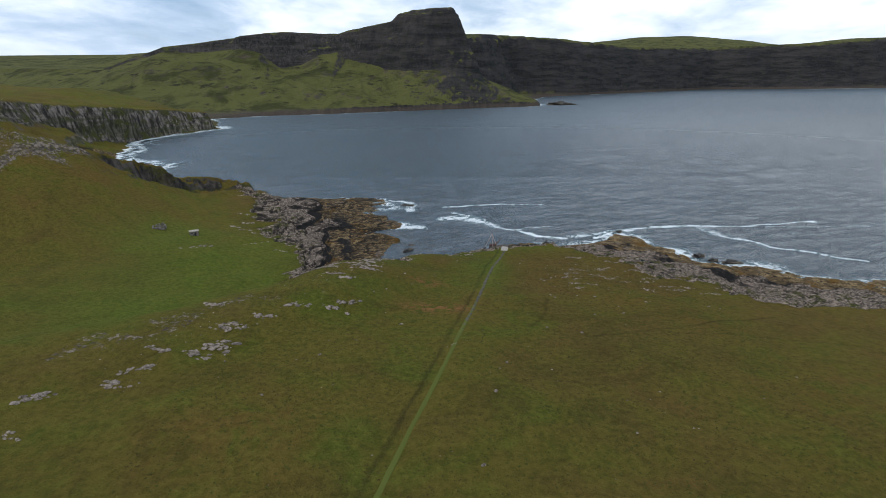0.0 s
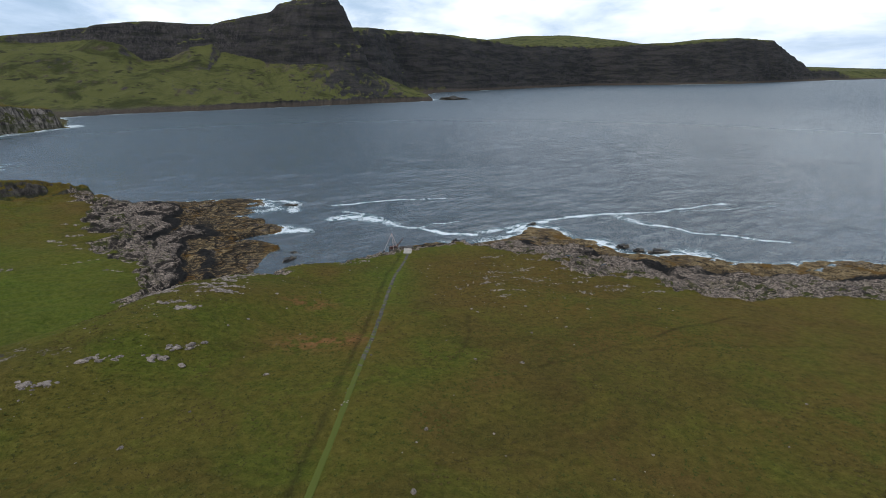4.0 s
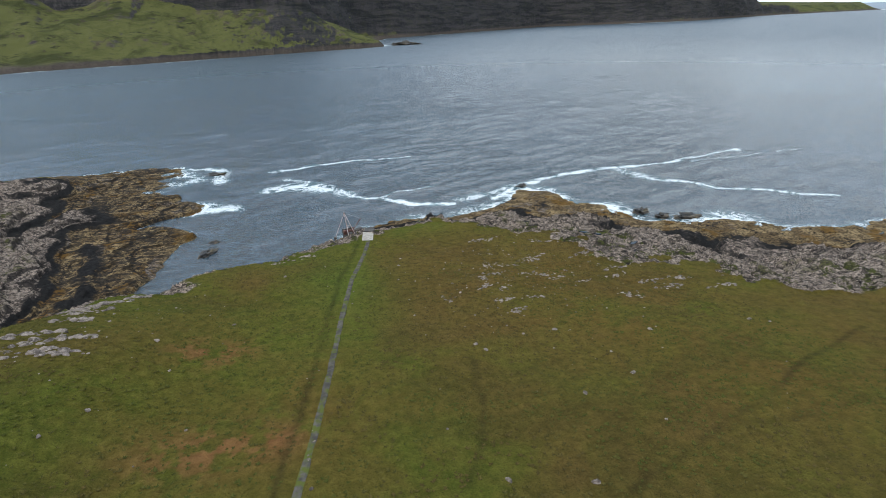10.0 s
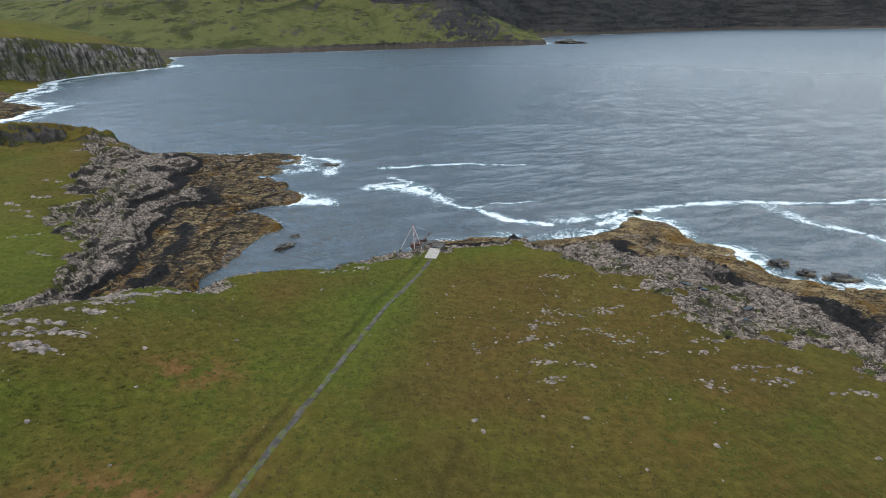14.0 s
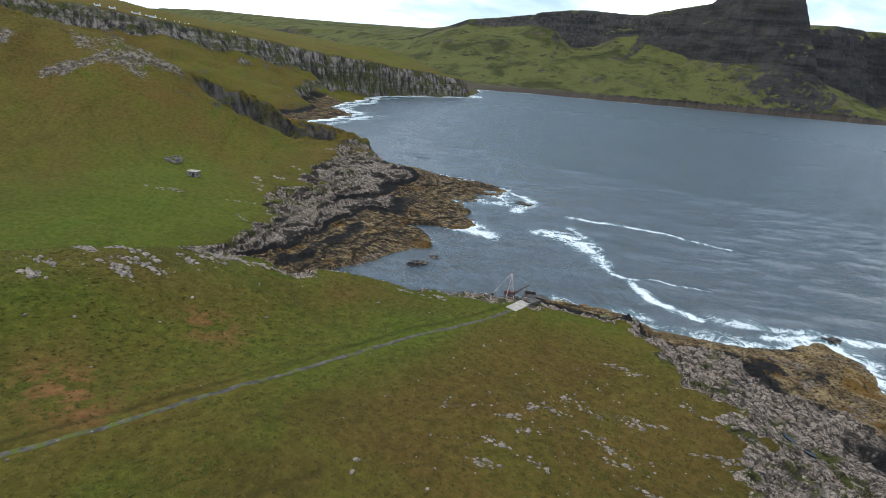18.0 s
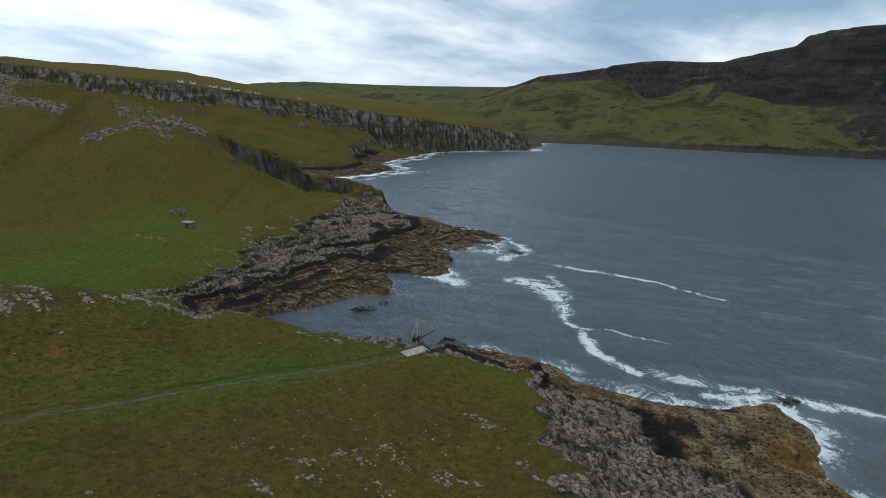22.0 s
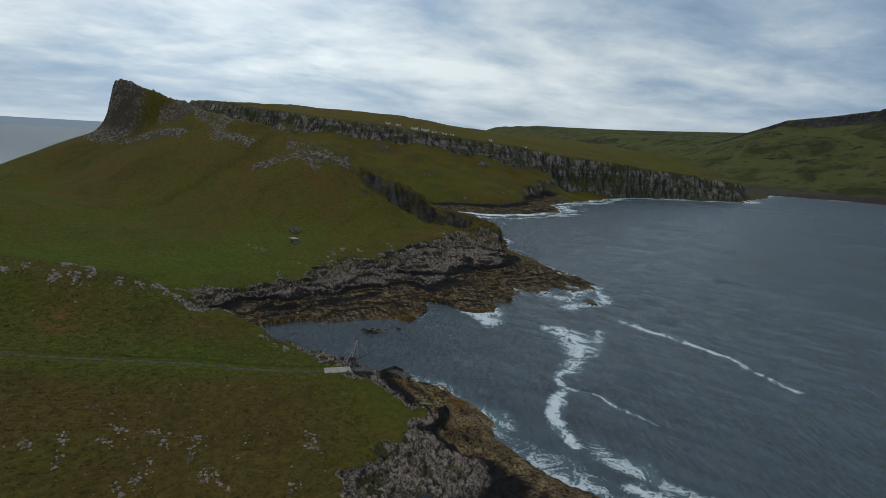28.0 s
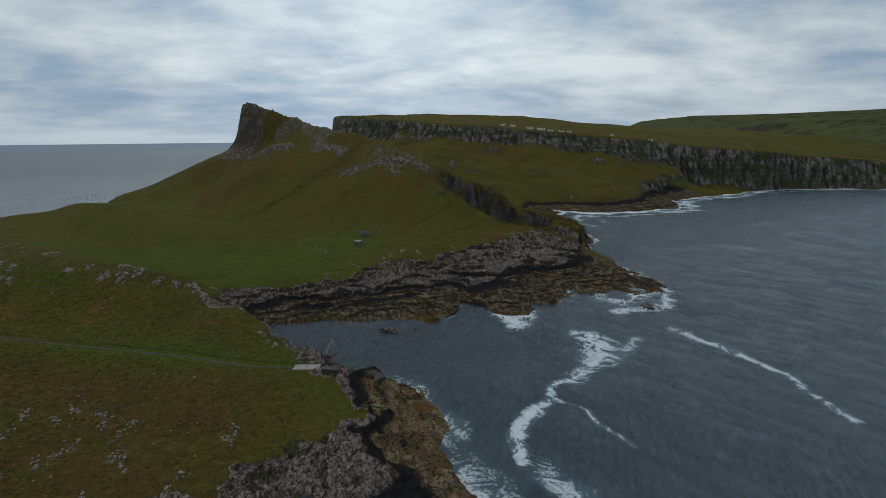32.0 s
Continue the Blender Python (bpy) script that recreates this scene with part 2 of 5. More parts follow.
def near_ground(x, y):
    """The turf slope behind the landing place, its craggy ridge and the green hollow beyond."""
    z = 7.0 + 0.105 * np.clip(-y, -10, 150) - 0.03 * np.clip(-y - 110, 0, 300)
    z -= 0.062 * np.clip(x, -12, 90) * step(-y, -20, 60)
    z += 1.0 * np.exp(-((x / 14) ** 2 + (y / 12) ** 2))
    d, along, _ = to_line(x, y, [(-36, -34), (-52, -56), (-62, -80), (-88, -108), (-125, -135), (-190, -165)])
    top = np.interp(along, [0, 1, 2, 3, 4, 5], [13, 20.5, 23.5, 23.5, 23.5, 22])
    z = z + np.clip(top - z, 0, None) * np.exp(-(d / 19) ** 3)
    w, _, side = to_line(x, y, CREST)
    hollow = step(np.where(side < 0, w, -w), -2, 24)
    low = 8.0 + 0.05 * np.clip(-x - 80, 0, 90) + 0.025 * np.clip(-y - 30, 0, 200) + 13 * np.exp(-(((x + 205) / 60) ** 2 + ((y + 135) / 45) ** 2))
    return z * (1 - hollow) + hollow * low


# narrow inlets between the reefs, and dark gullies through the rock beside the hut
INLETS = ([(-92, 113), (-83, 119), (-66, 112)], [(-80, 70), (-69, 73), (-50, 86)], [(-74, 51), (-64, 53), (-44, 54)])
GULLIES = ([(-111, 134), (-96, 82), (-103, 53), (-112, 30)], [(-86, 51), (-83, 31), (-75, -1), (-78, -12)])


def shore_wobble(x, y):
    """Unevenness of the water's edge: small inlets near by, wide ones far off."""
    far = np.hypot(x, y)
    cut = np.zeros_like(x)
    m = (x > -115) & (x < -30) & (y > 30) & (y < 140)
    for line in INLETS:
        cut[m] += 13 * np.exp(-((to_line(x[m], y[m], line)[0] + 2.5 * fbm(x[m], y[m], 8, 3, 9)) / 3.6) ** 2)
    return -cut + fbm(x, y, 14, 4, 3) * np.clip((far + 50) / 60, 0.6, 9) + 4.5 * fbm(x, y, 7, 3, 7) * step(230 - far, 0, 60) * (0.5 + 0.9 * step(-x, 40, 60) * step(y, 15, 40))


def land(x, y):
    """Height, bare-rock amount and shore distance at each place."""
    d = signed(x, y, SHORE) + shore_wobble(x, y)
    turf = signed(x, y, TURF) + fbm(x, y, 17, 3, 11) * 11 + fbm(x, y, 9, 3, 14) * 17 * step(-x, 70, 90) + fbm(x, y, 6, 4, 13) * 14 * step(78 - np.hypot(x - 42, y + 18), 0, 30) * step(np.hypot(x - 2, y), 12, 24)
    near = (x > -460) & (y < 200) & (y - 0.55 * x < 235)
    # --- headland with the hut and the crag
    rd, ra, rs = to_line(x, y, RIDGE)
    rh = along_height(RIDGE, ra)
    g = near_ground(x, y)
    south = rs < 0
    peak = step(2.2 - ra, 0, 2.0)
    rdw = np.clip(rd + 5 * fbm(x, y, 16, 3, 15), 0, None)
    steep = (0.10 + 0.38 * peak) * np.exp(-(rdw / (9 + 7 * (1 - peak))) ** 1.5)
    wide = 34 + 1.05 * rh - 30 * peak
    base = np.clip(1 - rd / (wide + 10), 0, 1)
    fall = steep + (0.90 - 0.38 * peak) * (0.45 * base + 0.55 * (0.5 - 0.5 * np.cos(np.pi * base)))
    north = np.clip(1 - rdw / (20 + 0.3 * rh), 0, 1) ** 0.9
    g = np.maximum(g, 0) + np.clip(rh - g, 0, None) * (north + (fall - north) * step(-rs * rd, -5, 5))
    for line, tall in BANDS:
        m = (x > -400) & (x < -195) & (np.abs(y) < 130)
        wd, wa, ws = to_line(x[m], y[m], line)
        off = ws * wd + 3.5 * fbm(x[m], y[m], 8, 3, 65)
        ends = step(wa, 0, 0.4) * step(len(line) - 1 - wa, 0, 0.4)
        g[m] += tall * ends * step(off, -1.4, 1.4) * np.exp(-np.clip(off, 0, None) / 20)
    g = g * (0.2 + 0.8 * step(x, -417, -402))
    g = g * (1 - 0.30 * step(-x, 60, 90) * np.exp(-np.clip(turf, 0, None) / 20) * step(rd, 20, 60))
    bd, ba, bs = to_line(x, y, RIB)
    bd = bd + 4.5 * fbm(x, y, 9, 4, 19)
    rise = np.where(bs < 0, step(9 - bd, 0, 5) ** 0.7, step(20 - bd, 0, 16))
    g = np.maximum(g - 4.0 * np.where(bs < 0, np.exp(-((bd - 13) / 6) ** 2), 0) * step(ba, 0.0, 0.6) * step(4.6 - ba, 0, 1) + 5.5 * rise * step(ba, 0.0, 0.5) * step(5.2 - ba, 0, 2), along_height(RIB, ba) * np.where(bs < 0, step(9 - bd, 0, 5) ** 0.7, step(20 - bd, 0, 16)))
    on_rib = step(9 - bd, 0, 2)
    dd, tt = np.clip(d, 0, None), np.clip(-turf, 0, None)
    f = dd / (dd + tt + 1e-3)
    fw = np.clip(f + 0.20 * fbm(x, y, 15, 3, 25) * step(tt, 0, 8), 0, 1)
    prof = np.interp(fw, [0, 0.10, 0.36, 0.47, 0.75, 1.0], [0.0, 0.16, 0.25, 0.62, 0.86, 1.0])
    west = step(-x, 50, 70)
    prof = prof * (1 - west) + west * np.interp(fw, [0, 0.08, 0.33, 0.43, 0.62, 0.85, 1.0], [0.0, 0.12, 0.20, 0.36, 0.54, 0.80, 1.0])
    gully = np.zeros_like(x)
    for line in GULLIES:
        gully = np.maximum(gully, np.exp(-((to_line(x, y, line)[0] + 3 * fbm(x, y, 11, 3, 17)) / 4.0) ** 2))
    prof = prof * (1 - 0.55 * gully * west)
    wall = step(24 - (dd + tt), 0, 12) * (1 - west)
    prof = prof * (1 - wall) + wall * np.interp(f, [0, 0.35, 0.8, 1.0], [0.0, 0.3, 0.9, 1.0])
    h_near = g * (prof * (1 - on_rib) + on_rib * np.clip(d / 5, 0, 1))
    # --- the mainland scarp beyond the hollow
    md, ma, _ = to_line(x, y, SCARP_MAIN)
    far = step(md, 25, 140)
    mh = along_height(SCARP_MAIN, ma) * (1 - far) + spread_height(x, y, SCARP_MAIN) * far
    inner = inside(x, y, [p[:2] for p in SCARP_MAIN] + [(-5200, 900), (-5200, -20)])
    sm = np.where(inner, md, -md) + fbm(x, y, 46, 5, 21) * 22
    flute = (ridged(x + y * 0.3, y, 21, 3, 23) + 0.2) * 4.0 * (0.5 + 1.5 * np.clip(vnoise(x, y, 80, 24) + 0.5, 0, 1))
    fm = np.clip(d, 0, None) / (np.clip(d, 0, None) + np.clip(-sm, 0, None) + 1e-3)
    foot = 0.10 + 0.63 * step(398 - y + 0.25 * (x + 440) + 14 * fbm(x, y, 30, 3, 26), 0, 26) + 0.10 * step(360 - y, 0, 160)
    apron = mh * foot * fm ** 1.15 + (3.5 * fbm(x, y, 14, 4, 27) + 7 * fbm(x, y, 50, 3, 28)) * np.clip(d / 25, 0, 1)
    up = step(sm + flute, -9, 6)
    h_main = apron * (1 - up) + up * (mh + np.clip(sm, 0, 350) * 0.025 + 10 * step(sm, 70, 280) + np.clip(sm - 100, 0, 300) * 0.03 + 3 * fbm(x, y, 60, 4, 29))
    # --- the great head across the bay
    hd, ha, _ = to_line(x, y, SCARP_HEAD)
    far = step(hd, 40, 300)
    hh = along_height(SCARP_HEAD, ha) * (1 - far) + spread_height(x, y, SCARP_HEAD) * far
    inner = inside(x, y, [p[:2] for p in SCARP_HEAD] + [(5200, 3900), (5200, 5600), (-5200, 5600), (-5200, 1500)])
    sh = np.where(inner, hd, -hd) + fbm(x, y, 95, 5, 31) * 30 + ridged(x + 0.4 * y, y * 0.4, 42, 2, 33) * 7
    feet = [(p[0], p[1], p[3]) for p in SCARP_HEAD]
    hf = along_height(feet, ha) * (1 - far) + spread_height(x, y, feet) * far
    hf = np.minimum(hf, hh - 2)
    thick = 0.50 * (hh - hf) + 4
    u = np.clip((sh + thick) / thick + 0.10 * fbm(x, y, 26, 3, 35), 0, 1)
    tier = np.interp(u, [0, 0.20, 0.30, 0.50, 0.60, 0.82, 0.90, 1.0], [0, 0.27, 0.33, 0.57, 0.62, 0.90, 0.93, 1.0])
    fh = np.clip(d, 0, None) / (np.clip(d, 0, None) + np.clip(-sh - thick, 0, None) + 1e-3)
    apron = hf * (0.10 + 0.90 * fh ** 1.1) * step(d, 0, 8) * (1 - 0.7 * step(x, 230, 330))
    apron = np.maximum(apron, 11 * step(d + 6 * fbm(x, y, 40, 3, 38), 5, 13) * step(300 - x, 0, 200))
    rough = 9 * ridged(x + 0.3 * y, y * 0.45, 58, 3, 37) + 8 * fbm(x, y, 75, 5, 39) + 5 * np.abs(fbm(x, y * 2.2, 42, 4, 41))
    apron = apron + rough * np.clip(d / 110, 0, 1) * (1 - fh ** 3)
    h_head = apron * (1 - tier) + tier * (hh + np.clip(sh, 0, 2500) * 0.010 + 8 * fbm(x, y, 200, 3, 43) * step(sh, 20, 200))
    h_head += 120 * np.exp(-((x - 1500) / 850) ** 2 - ((y - 4000) / 600) ** 2) * step(sh, 300, 900)
    w = step(y + 0.35 * x, 560, 1000)
    h_far = np.maximum(h_main * (1 - w * 0.75), h_head * w)
    nearw = step(-(y - 0.35 * x - 178) + 25 * fbm(x, y, 60, 2, 5), -40, 30) * step(x, -470, -400)
    nearw = np.maximum(nearw, step(14 - bd, 0, 4))
    h = h_far * (1 - nearw) + h_near * nearw
    h = np.where(d > 0, np.maximum(h, 0.3), d * 0.35)
    rock = np.clip(step(-turf, -1.5, 1.5) * nearw * (1 - on_rib), 0, 1)
    reef = np.clip(step(42 - d, 0, 16) * (1 - nearw) * step(400 - y, 0, 60) * step(y, 120, 170), 0, 1)
    rock = np.maximum(rock, reef)
    h = np.where(reef > 0.1, h + (np.clip(h, 0, 2.2) - h) * reef * step(d, 0, 3), h)
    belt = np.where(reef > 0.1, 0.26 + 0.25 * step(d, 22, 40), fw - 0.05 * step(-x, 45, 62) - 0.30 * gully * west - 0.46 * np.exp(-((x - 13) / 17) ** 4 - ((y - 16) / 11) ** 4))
    # --- broken rock on the shore
    close = np.clip(1 - np.hypot(x + 20, y + 10) / 420, 0, 1)
    r = rock * step(d, -3, 3)
    m = r > 0.02
    u, v = x[m] + 0.35 * y[m], y[m] - 0.45 * x[m]
    west = step(-x[m], 45, 62)
    q = belt[m] * (8 - 2 * west) + 1.6 * fbm(x[m], y[m], 17, 3, 53)
    q = q - np.floor(q)
    ledge = (step(q, 0.0, 0.2) - q) * (1.0 + 0.3 * west)
    c1, e1 = cells(u * 0.8, v * 1.7, 4.2, 51)
    c2, e2 = cells(u * 0.8 + 3, v * 1.5, 1.8, 57)
    b1 = step(belt[m], 0.30, 0.5)
    gap1, gap2 = 1 - step(e1, 0.02, 0.16), 1 - step(e2, 0.02, 0.20)
    rough = 0.9 * ridged(u, v * 1.6, 13, 3, 61) - 0.35 + (0.55 * c1 - 0.42 * gap1) + ledge + 0.34 * c2 - 0.24 * gap2
    h[m] += r[m] * rough * (0.6 + 0.4 * b1) * np.clip(0.35 + h[m] * 0.3, 0.2, 1.15)
    # colour mask: painted shade in block gaps and on the western ledge faces
    crack_shade = np.zeros_like(h)
    crack_shade[m] = np.clip(np.maximum(np.maximum(0.7 * gap1, 0.55 * gap2), 0.9 * west * (1 - step(q, 0.10, 0.26))) , 0, 1) * r[m]
    # --- hummocks of the turf
    t = (1 - rock) * np.clip(d / 6, 0, 1)
    h = h + t * (0.9 * fbm(x, y, 24, 3, 71) + 0.30 * fbm(x, y, 2.6, 3, 81) * close)
    # crag stones standing through the upper slope
    km = (rd < 26) & (nearw > 0.5) & (rock < 0.5) & (x < -150)
    if km.any():
        c3, e3 = cells(x[km], y[km], 5.5, 83)
        h[km] += 3.2 * np.clip(c3 - 0.02, 0, 1) * step(e3, 0.02, 0.2) * step(26 - rd[km], 0, 18)
    km = (bd < 12) & (nearw > 0.3) & (d > 0)
    if km.any():
        c4, e4 = cells(x[km], y[km], 4.0, 87)
        c5, e5 = cells(x[km], y[km], 1.9, 89)
        h[km] += step(11 - bd[km], 0, 4) * np.clip(h[km] / 6, 0, 1) * (3.0 * c4 + 1.2 * c5 - 0.8 * (1 - step(e4, 0.02, 0.2)))
    # old ridged plots in the hollow
    plot = np.exp(-((x + 128) / 34) ** 2 - ((y + 22) / 26) ** 2) * (1 - rock)
    h = h + 0.24 * plot * np.sin((y * 0.87 - x * 0.5 + 9 * fbm(x, y, 70, 2, 91)) * 1.55)
    pd, _, _ = to_line(x, y, TRACK)
    h = h - 0.16 * np.exp(-(pd / 1.2) ** 2)
    return h, rock, d, belt, crack_shade


def axis(parts):
    out = []
    for lo, hi, s in parts:
        out += list(np.arange(lo, hi, s))
    return np.array(out + [parts[-1][1]], float)


def grid_mesh(name, xs, ys, z, mats, attrs):
    nx, ny = len(xs), len(ys)
    X, Y = np.meshgrid(xs, ys)
    me = bpy.data.meshes.new(name)
    me.vertices.add(nx * ny)
    me.vertices.foreach_set("co", np.stack([X, Y, z], -1).astype(np.float32).ravel())
    i = (np.arange(ny - 1)[:, None] * nx + np.arange(nx - 1)[None]).ravel()
    quads = np.stack([i, i + 1, i + 1 + nx, i + nx], -1)
    me.loops.add(quads.size)
    me.loops.foreach_set("vertex_index", quads.ravel().astype(np.int32))
    me.polygons.add(len(quads))
    me.polygons.foreach_set("loop_start", (np.arange(len(quads)) * 4).astype(np.int32))
    me.polygons.foreach_set("use_smooth", np.ones(len(quads), bool))
    for key, v in attrs.items():
        a = me.attributes.new(key, "FLOAT", "POINT")
        a.data.foreach_set("value", v.astype(np.float32).ravel())
    for m in mats:
        me.materials.append(m)
    me.update()
    me.validate()
    return new(name, me)


# ---- materials ----
class Nodes:
    """A short hand for node materials."""

    def __init__(self, name):
        self.m = bpy.data.materials.new(name)
        self.m.use_nodes = True
        self.t = self.m.node_tree
        self.b = self.t.nodes["Principled BSDF"]
        self.pos = self.n("ShaderNodeNewGeometry").outputs["Position"]

    def n(self, kind):
        return self.t.nodes.new(kind)

    def put(self, sock, v):
        if isinstance(v, (int, float)):
            sock.default_value = v
        elif isinstance(v, tuple):
            sock.default_value = (*v, 1) if len(sock.default_value) == 4 and len(v) == 3 else v
        else:
            self.t.links.new(v, sock)

    def noise(self, scale, detail=4, rough=0.55, stretch=(1, 1, 1), vec=None, dist=0.0):
        mp, n = self.n("ShaderNodeMapping"), self.n("ShaderNodeTexNoise")
        mp.inputs["Scale"].default_value = stretch
        self.put(mp.inputs[0], vec or self.pos)
        self.put(n.inputs["Vector"], mp.outputs[0])
        for k, v in (("Scale", scale), ("Detail", detail), ("Roughness", rough), ("Distortion", dist)):
            n.inputs[k].default_value = v
        return n.outputs["Fac"]

    def warped(self):
        """Position pushed about by a noise, for broken edges."""
        n, a = self.n("ShaderNodeTexNoise"), self.n("ShaderNodeVectorMath")
        n.inputs["Scale"].default_value, n.inputs["Detail"].default_value = 0.8, 4
        self.put(n.inputs["Vector"], self.pos)
        a.operation = "MULTIPLY_ADD"
        self.put(a.inputs[0], n.outputs["Color"])
        a.inputs[1].default_value = (1.5, 1.5, 1.5)
        self.put(a.inputs[2], self.pos)
        return a.outputs[0]

    def voronoi(self, scale, feature="DISTANCE_TO_EDGE", stretch=(1, 1, 1), turn=0.0):
        mp, n = self.n("ShaderNodeMapping"), self.n("ShaderNodeTexVoronoi")
        mp.inputs["Scale"].default_value = stretch
        n.feature = feature
        n.inputs["Scale"].default_value = scale
        mp.inputs["Rotation"].default_value = (0, 0, radians(turn))
        self.put(mp.inputs[0], self.warped())
        self.put(n.inputs["Vector"], mp.outputs[0])
        return n.outputs["Distance"]

    def math(self, op, a, b=0.0):
        m = self.n("ShaderNodeMath")
        m.operation = op
        self.put(m.inputs[0], a)
        self.put(m.inputs[1], b)
        return m.outputs[0]

    def lin(self, v, lo, hi, a=0.0, b=1.0, smooth=True):
        m = self.n("ShaderNodeMapRange")
        m.interpolation_type = "SMOOTHSTEP" if smooth else "LINEAR"
        for i, x in enumerate((v, lo, hi, a, b)):
            self.put(m.inputs[i], x)
        return m.outputs[0]

    def mix(self, f, a, b, kind="MIX"):
        m = self.n("ShaderNodeMix")
        m.data_type, m.blend_type = "RGBA", kind
        self.put(m.inputs[0], f)
        self.put(m.inputs[6], a)
        self.put(m.inputs[7], b)
        return m.outputs[2]

    def attr(self, name):
        a = self.n("ShaderNodeAttribute")
        a.attribute_name = name
        return a.outputs["Fac"]

    def xyz(self, v=None):
        s = self.n("ShaderNodeSeparateXYZ")
        self.put(s.inputs[0], v or self.pos)
        return s.outputs

    def bump(self, height, strength, distance):
        b = self.n("ShaderNodeBump")
        b.inputs["Strength"].default_value, b.inputs["Distance"].default_value = strength, distance
        self.put(b.inputs["Height"], height)
        self.t.links.new(b.outputs[0], self.b.inputs["Normal"])

    def done(self, colour, rough, metal=0.0):
        self.put(self.b.inputs["Base Color"], colour)
        self.put(self.b.inputs["Roughness"], rough)
        self.put(self.b.inputs["Metallic"], metal)
        return self.m


def shore_rock_colour(k):
    """Grey lichened rock high up, black bands along the beds, brown weed at the tide line."""
    belt = k.attr("belt")
    warp = k.math("SUBTRACT", k.noise(0.10, 6, 0.6), 0.5)
    z = k.math("ADD", belt, k.math("ADD", k.math("MULTIPLY", warp, 0.24), k.math("MULTIPLY", k.math("SUBTRACT", k.noise(0.7, 7, 0.7), 0.5), 0.14)))
    x, y, h = k.xyz()
    beds = k.n("ShaderNodeCombineXYZ")
    k.put(beds.inputs[0], k.math("MULTIPLY", z, 11.0))
    k.put(beds.inputs[1], k.math("MULTIPLY", x, 0.03))
    k.put(beds.inputs[2], k.math("MULTIPLY", y, 0.03))
    band = k.noise(1.0, 6, 0.6, vec=beds.outputs[0])
    fine = k.noise(0.9, 9, 0.72)
    slab = k.math("MINIMUM", k.voronoi(0.60, stretch=(0.55, 1.6, 1.0), turn=25), k.voronoi(1.5, stretch=(0.7, 1.4, 1.0), turn=-15))
    grey = k.mix(k.lin(fine, 0.34, 0.60), (0.170, 0.128, 0.100), (0.50, 0.388, 0.305))
    grey = k.mix(k.lin(k.math("ADD", slab, k.math("MULTIPLY", fine, 0.12)), 0.10, 0.06), grey, (0.052, 0.043, 0.036))
    grey = k.mix(k.lin(band, 0.52, 0.64), grey, k.mix(0.62, grey, (0.045, 0.038, 0.036)))
    grey = k.mix(k.lin(k.noise(4.0, 5), 0.56, 0.7), grey, (0.62, 0.515, 0.425))
    grey = k.mix(k.math("MULTIPLY", k.lin(k.noise(0.24, 8, 0.72), 0.52, 0.56), k.lin(belt, 0.55, 0.80)), grey, k.mix(fine, (0.05, 0.055, 0.012), (0.13, 0.13, 0.035)))
    grey = k.mix(k.lin(k.noise(0.55, 8, 0.74, (1, 1.8, 1)), 0.50, 0.42, 0.0, 0.75), grey, (0.050, 0.042, 0.036))
    lay = k.n("ShaderNodeMapping")
    lay.inputs["Rotation"].default_value = (0, 0, radians(39))
    k.put(lay.inputs[0], k.warped())
    joint = k.noise(0.9, 5, 0.62, (0.24, 1.7, 1.0), lay.outputs[0])
    grey = k.mix(k.lin(joint, 0.46, 0.38, 0.0, 0.9), grey, (0.040, 0.033, 0.029))
    # shade of the cracks and ledge faces, darkened into rock and weed colour
    gap_shade = k.lin(k.math("ADD", k.attr("crack_shade"), k.math("MULTIPLY", k.math("SUBTRACT", fine, 0.5), 0.9)), 0.35, 0.75)
    grey = k.mix(k.math("MULTIPLY", gap_shade, 0.85), grey, (0.030, 0.026, 0.024))
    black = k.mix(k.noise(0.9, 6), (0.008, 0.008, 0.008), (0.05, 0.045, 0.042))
    weed = k.mix(k.lin(k.noise(0.25, 6), 0.4, 0.62), (0.185, 0.125, 0.062), (0.40, 0.280, 0.140))
    weed = k.mix(k.lin(k.noise(1.7, 7, 0.7), 0.37, 0.55), (0.026, 0.019, 0.014), weed)
    weed = k.mix(k.lin(k.noise(0.12, 5), 0.54, 0.62, 0.0, 0.8), weed, (0.17, 0.090, 0.018))
    weed = k.mix(k.math("MULTIPLY", k.lin(band, 0.55, 0.61), k.lin(fine, 0.40, 0.56)), weed, black)
    weed = k.mix(k.lin(band, 0.41, 0.35), weed, k.mix(0.35, grey, (0.10, 0.08, 0.06)))
    weed = k.mix(k.math("MULTIPLY", gap_shade, 0.8), weed, (0.016, 0.013, 0.010))
    weed = k.mix(k.math("MULTIPLY", k.lin(x, -42, -62), k.lin(k.noise(0.35, 8, 0.7, (1, 2.2, 1)), 0.47, 0.55, 0.0, 0.85)), weed, black)
    c = k.mix(k.lin(z, 0.28, 0.34), weed, black)
    return k.mix(k.lin(z, 0.45, 0.52), c, grey)


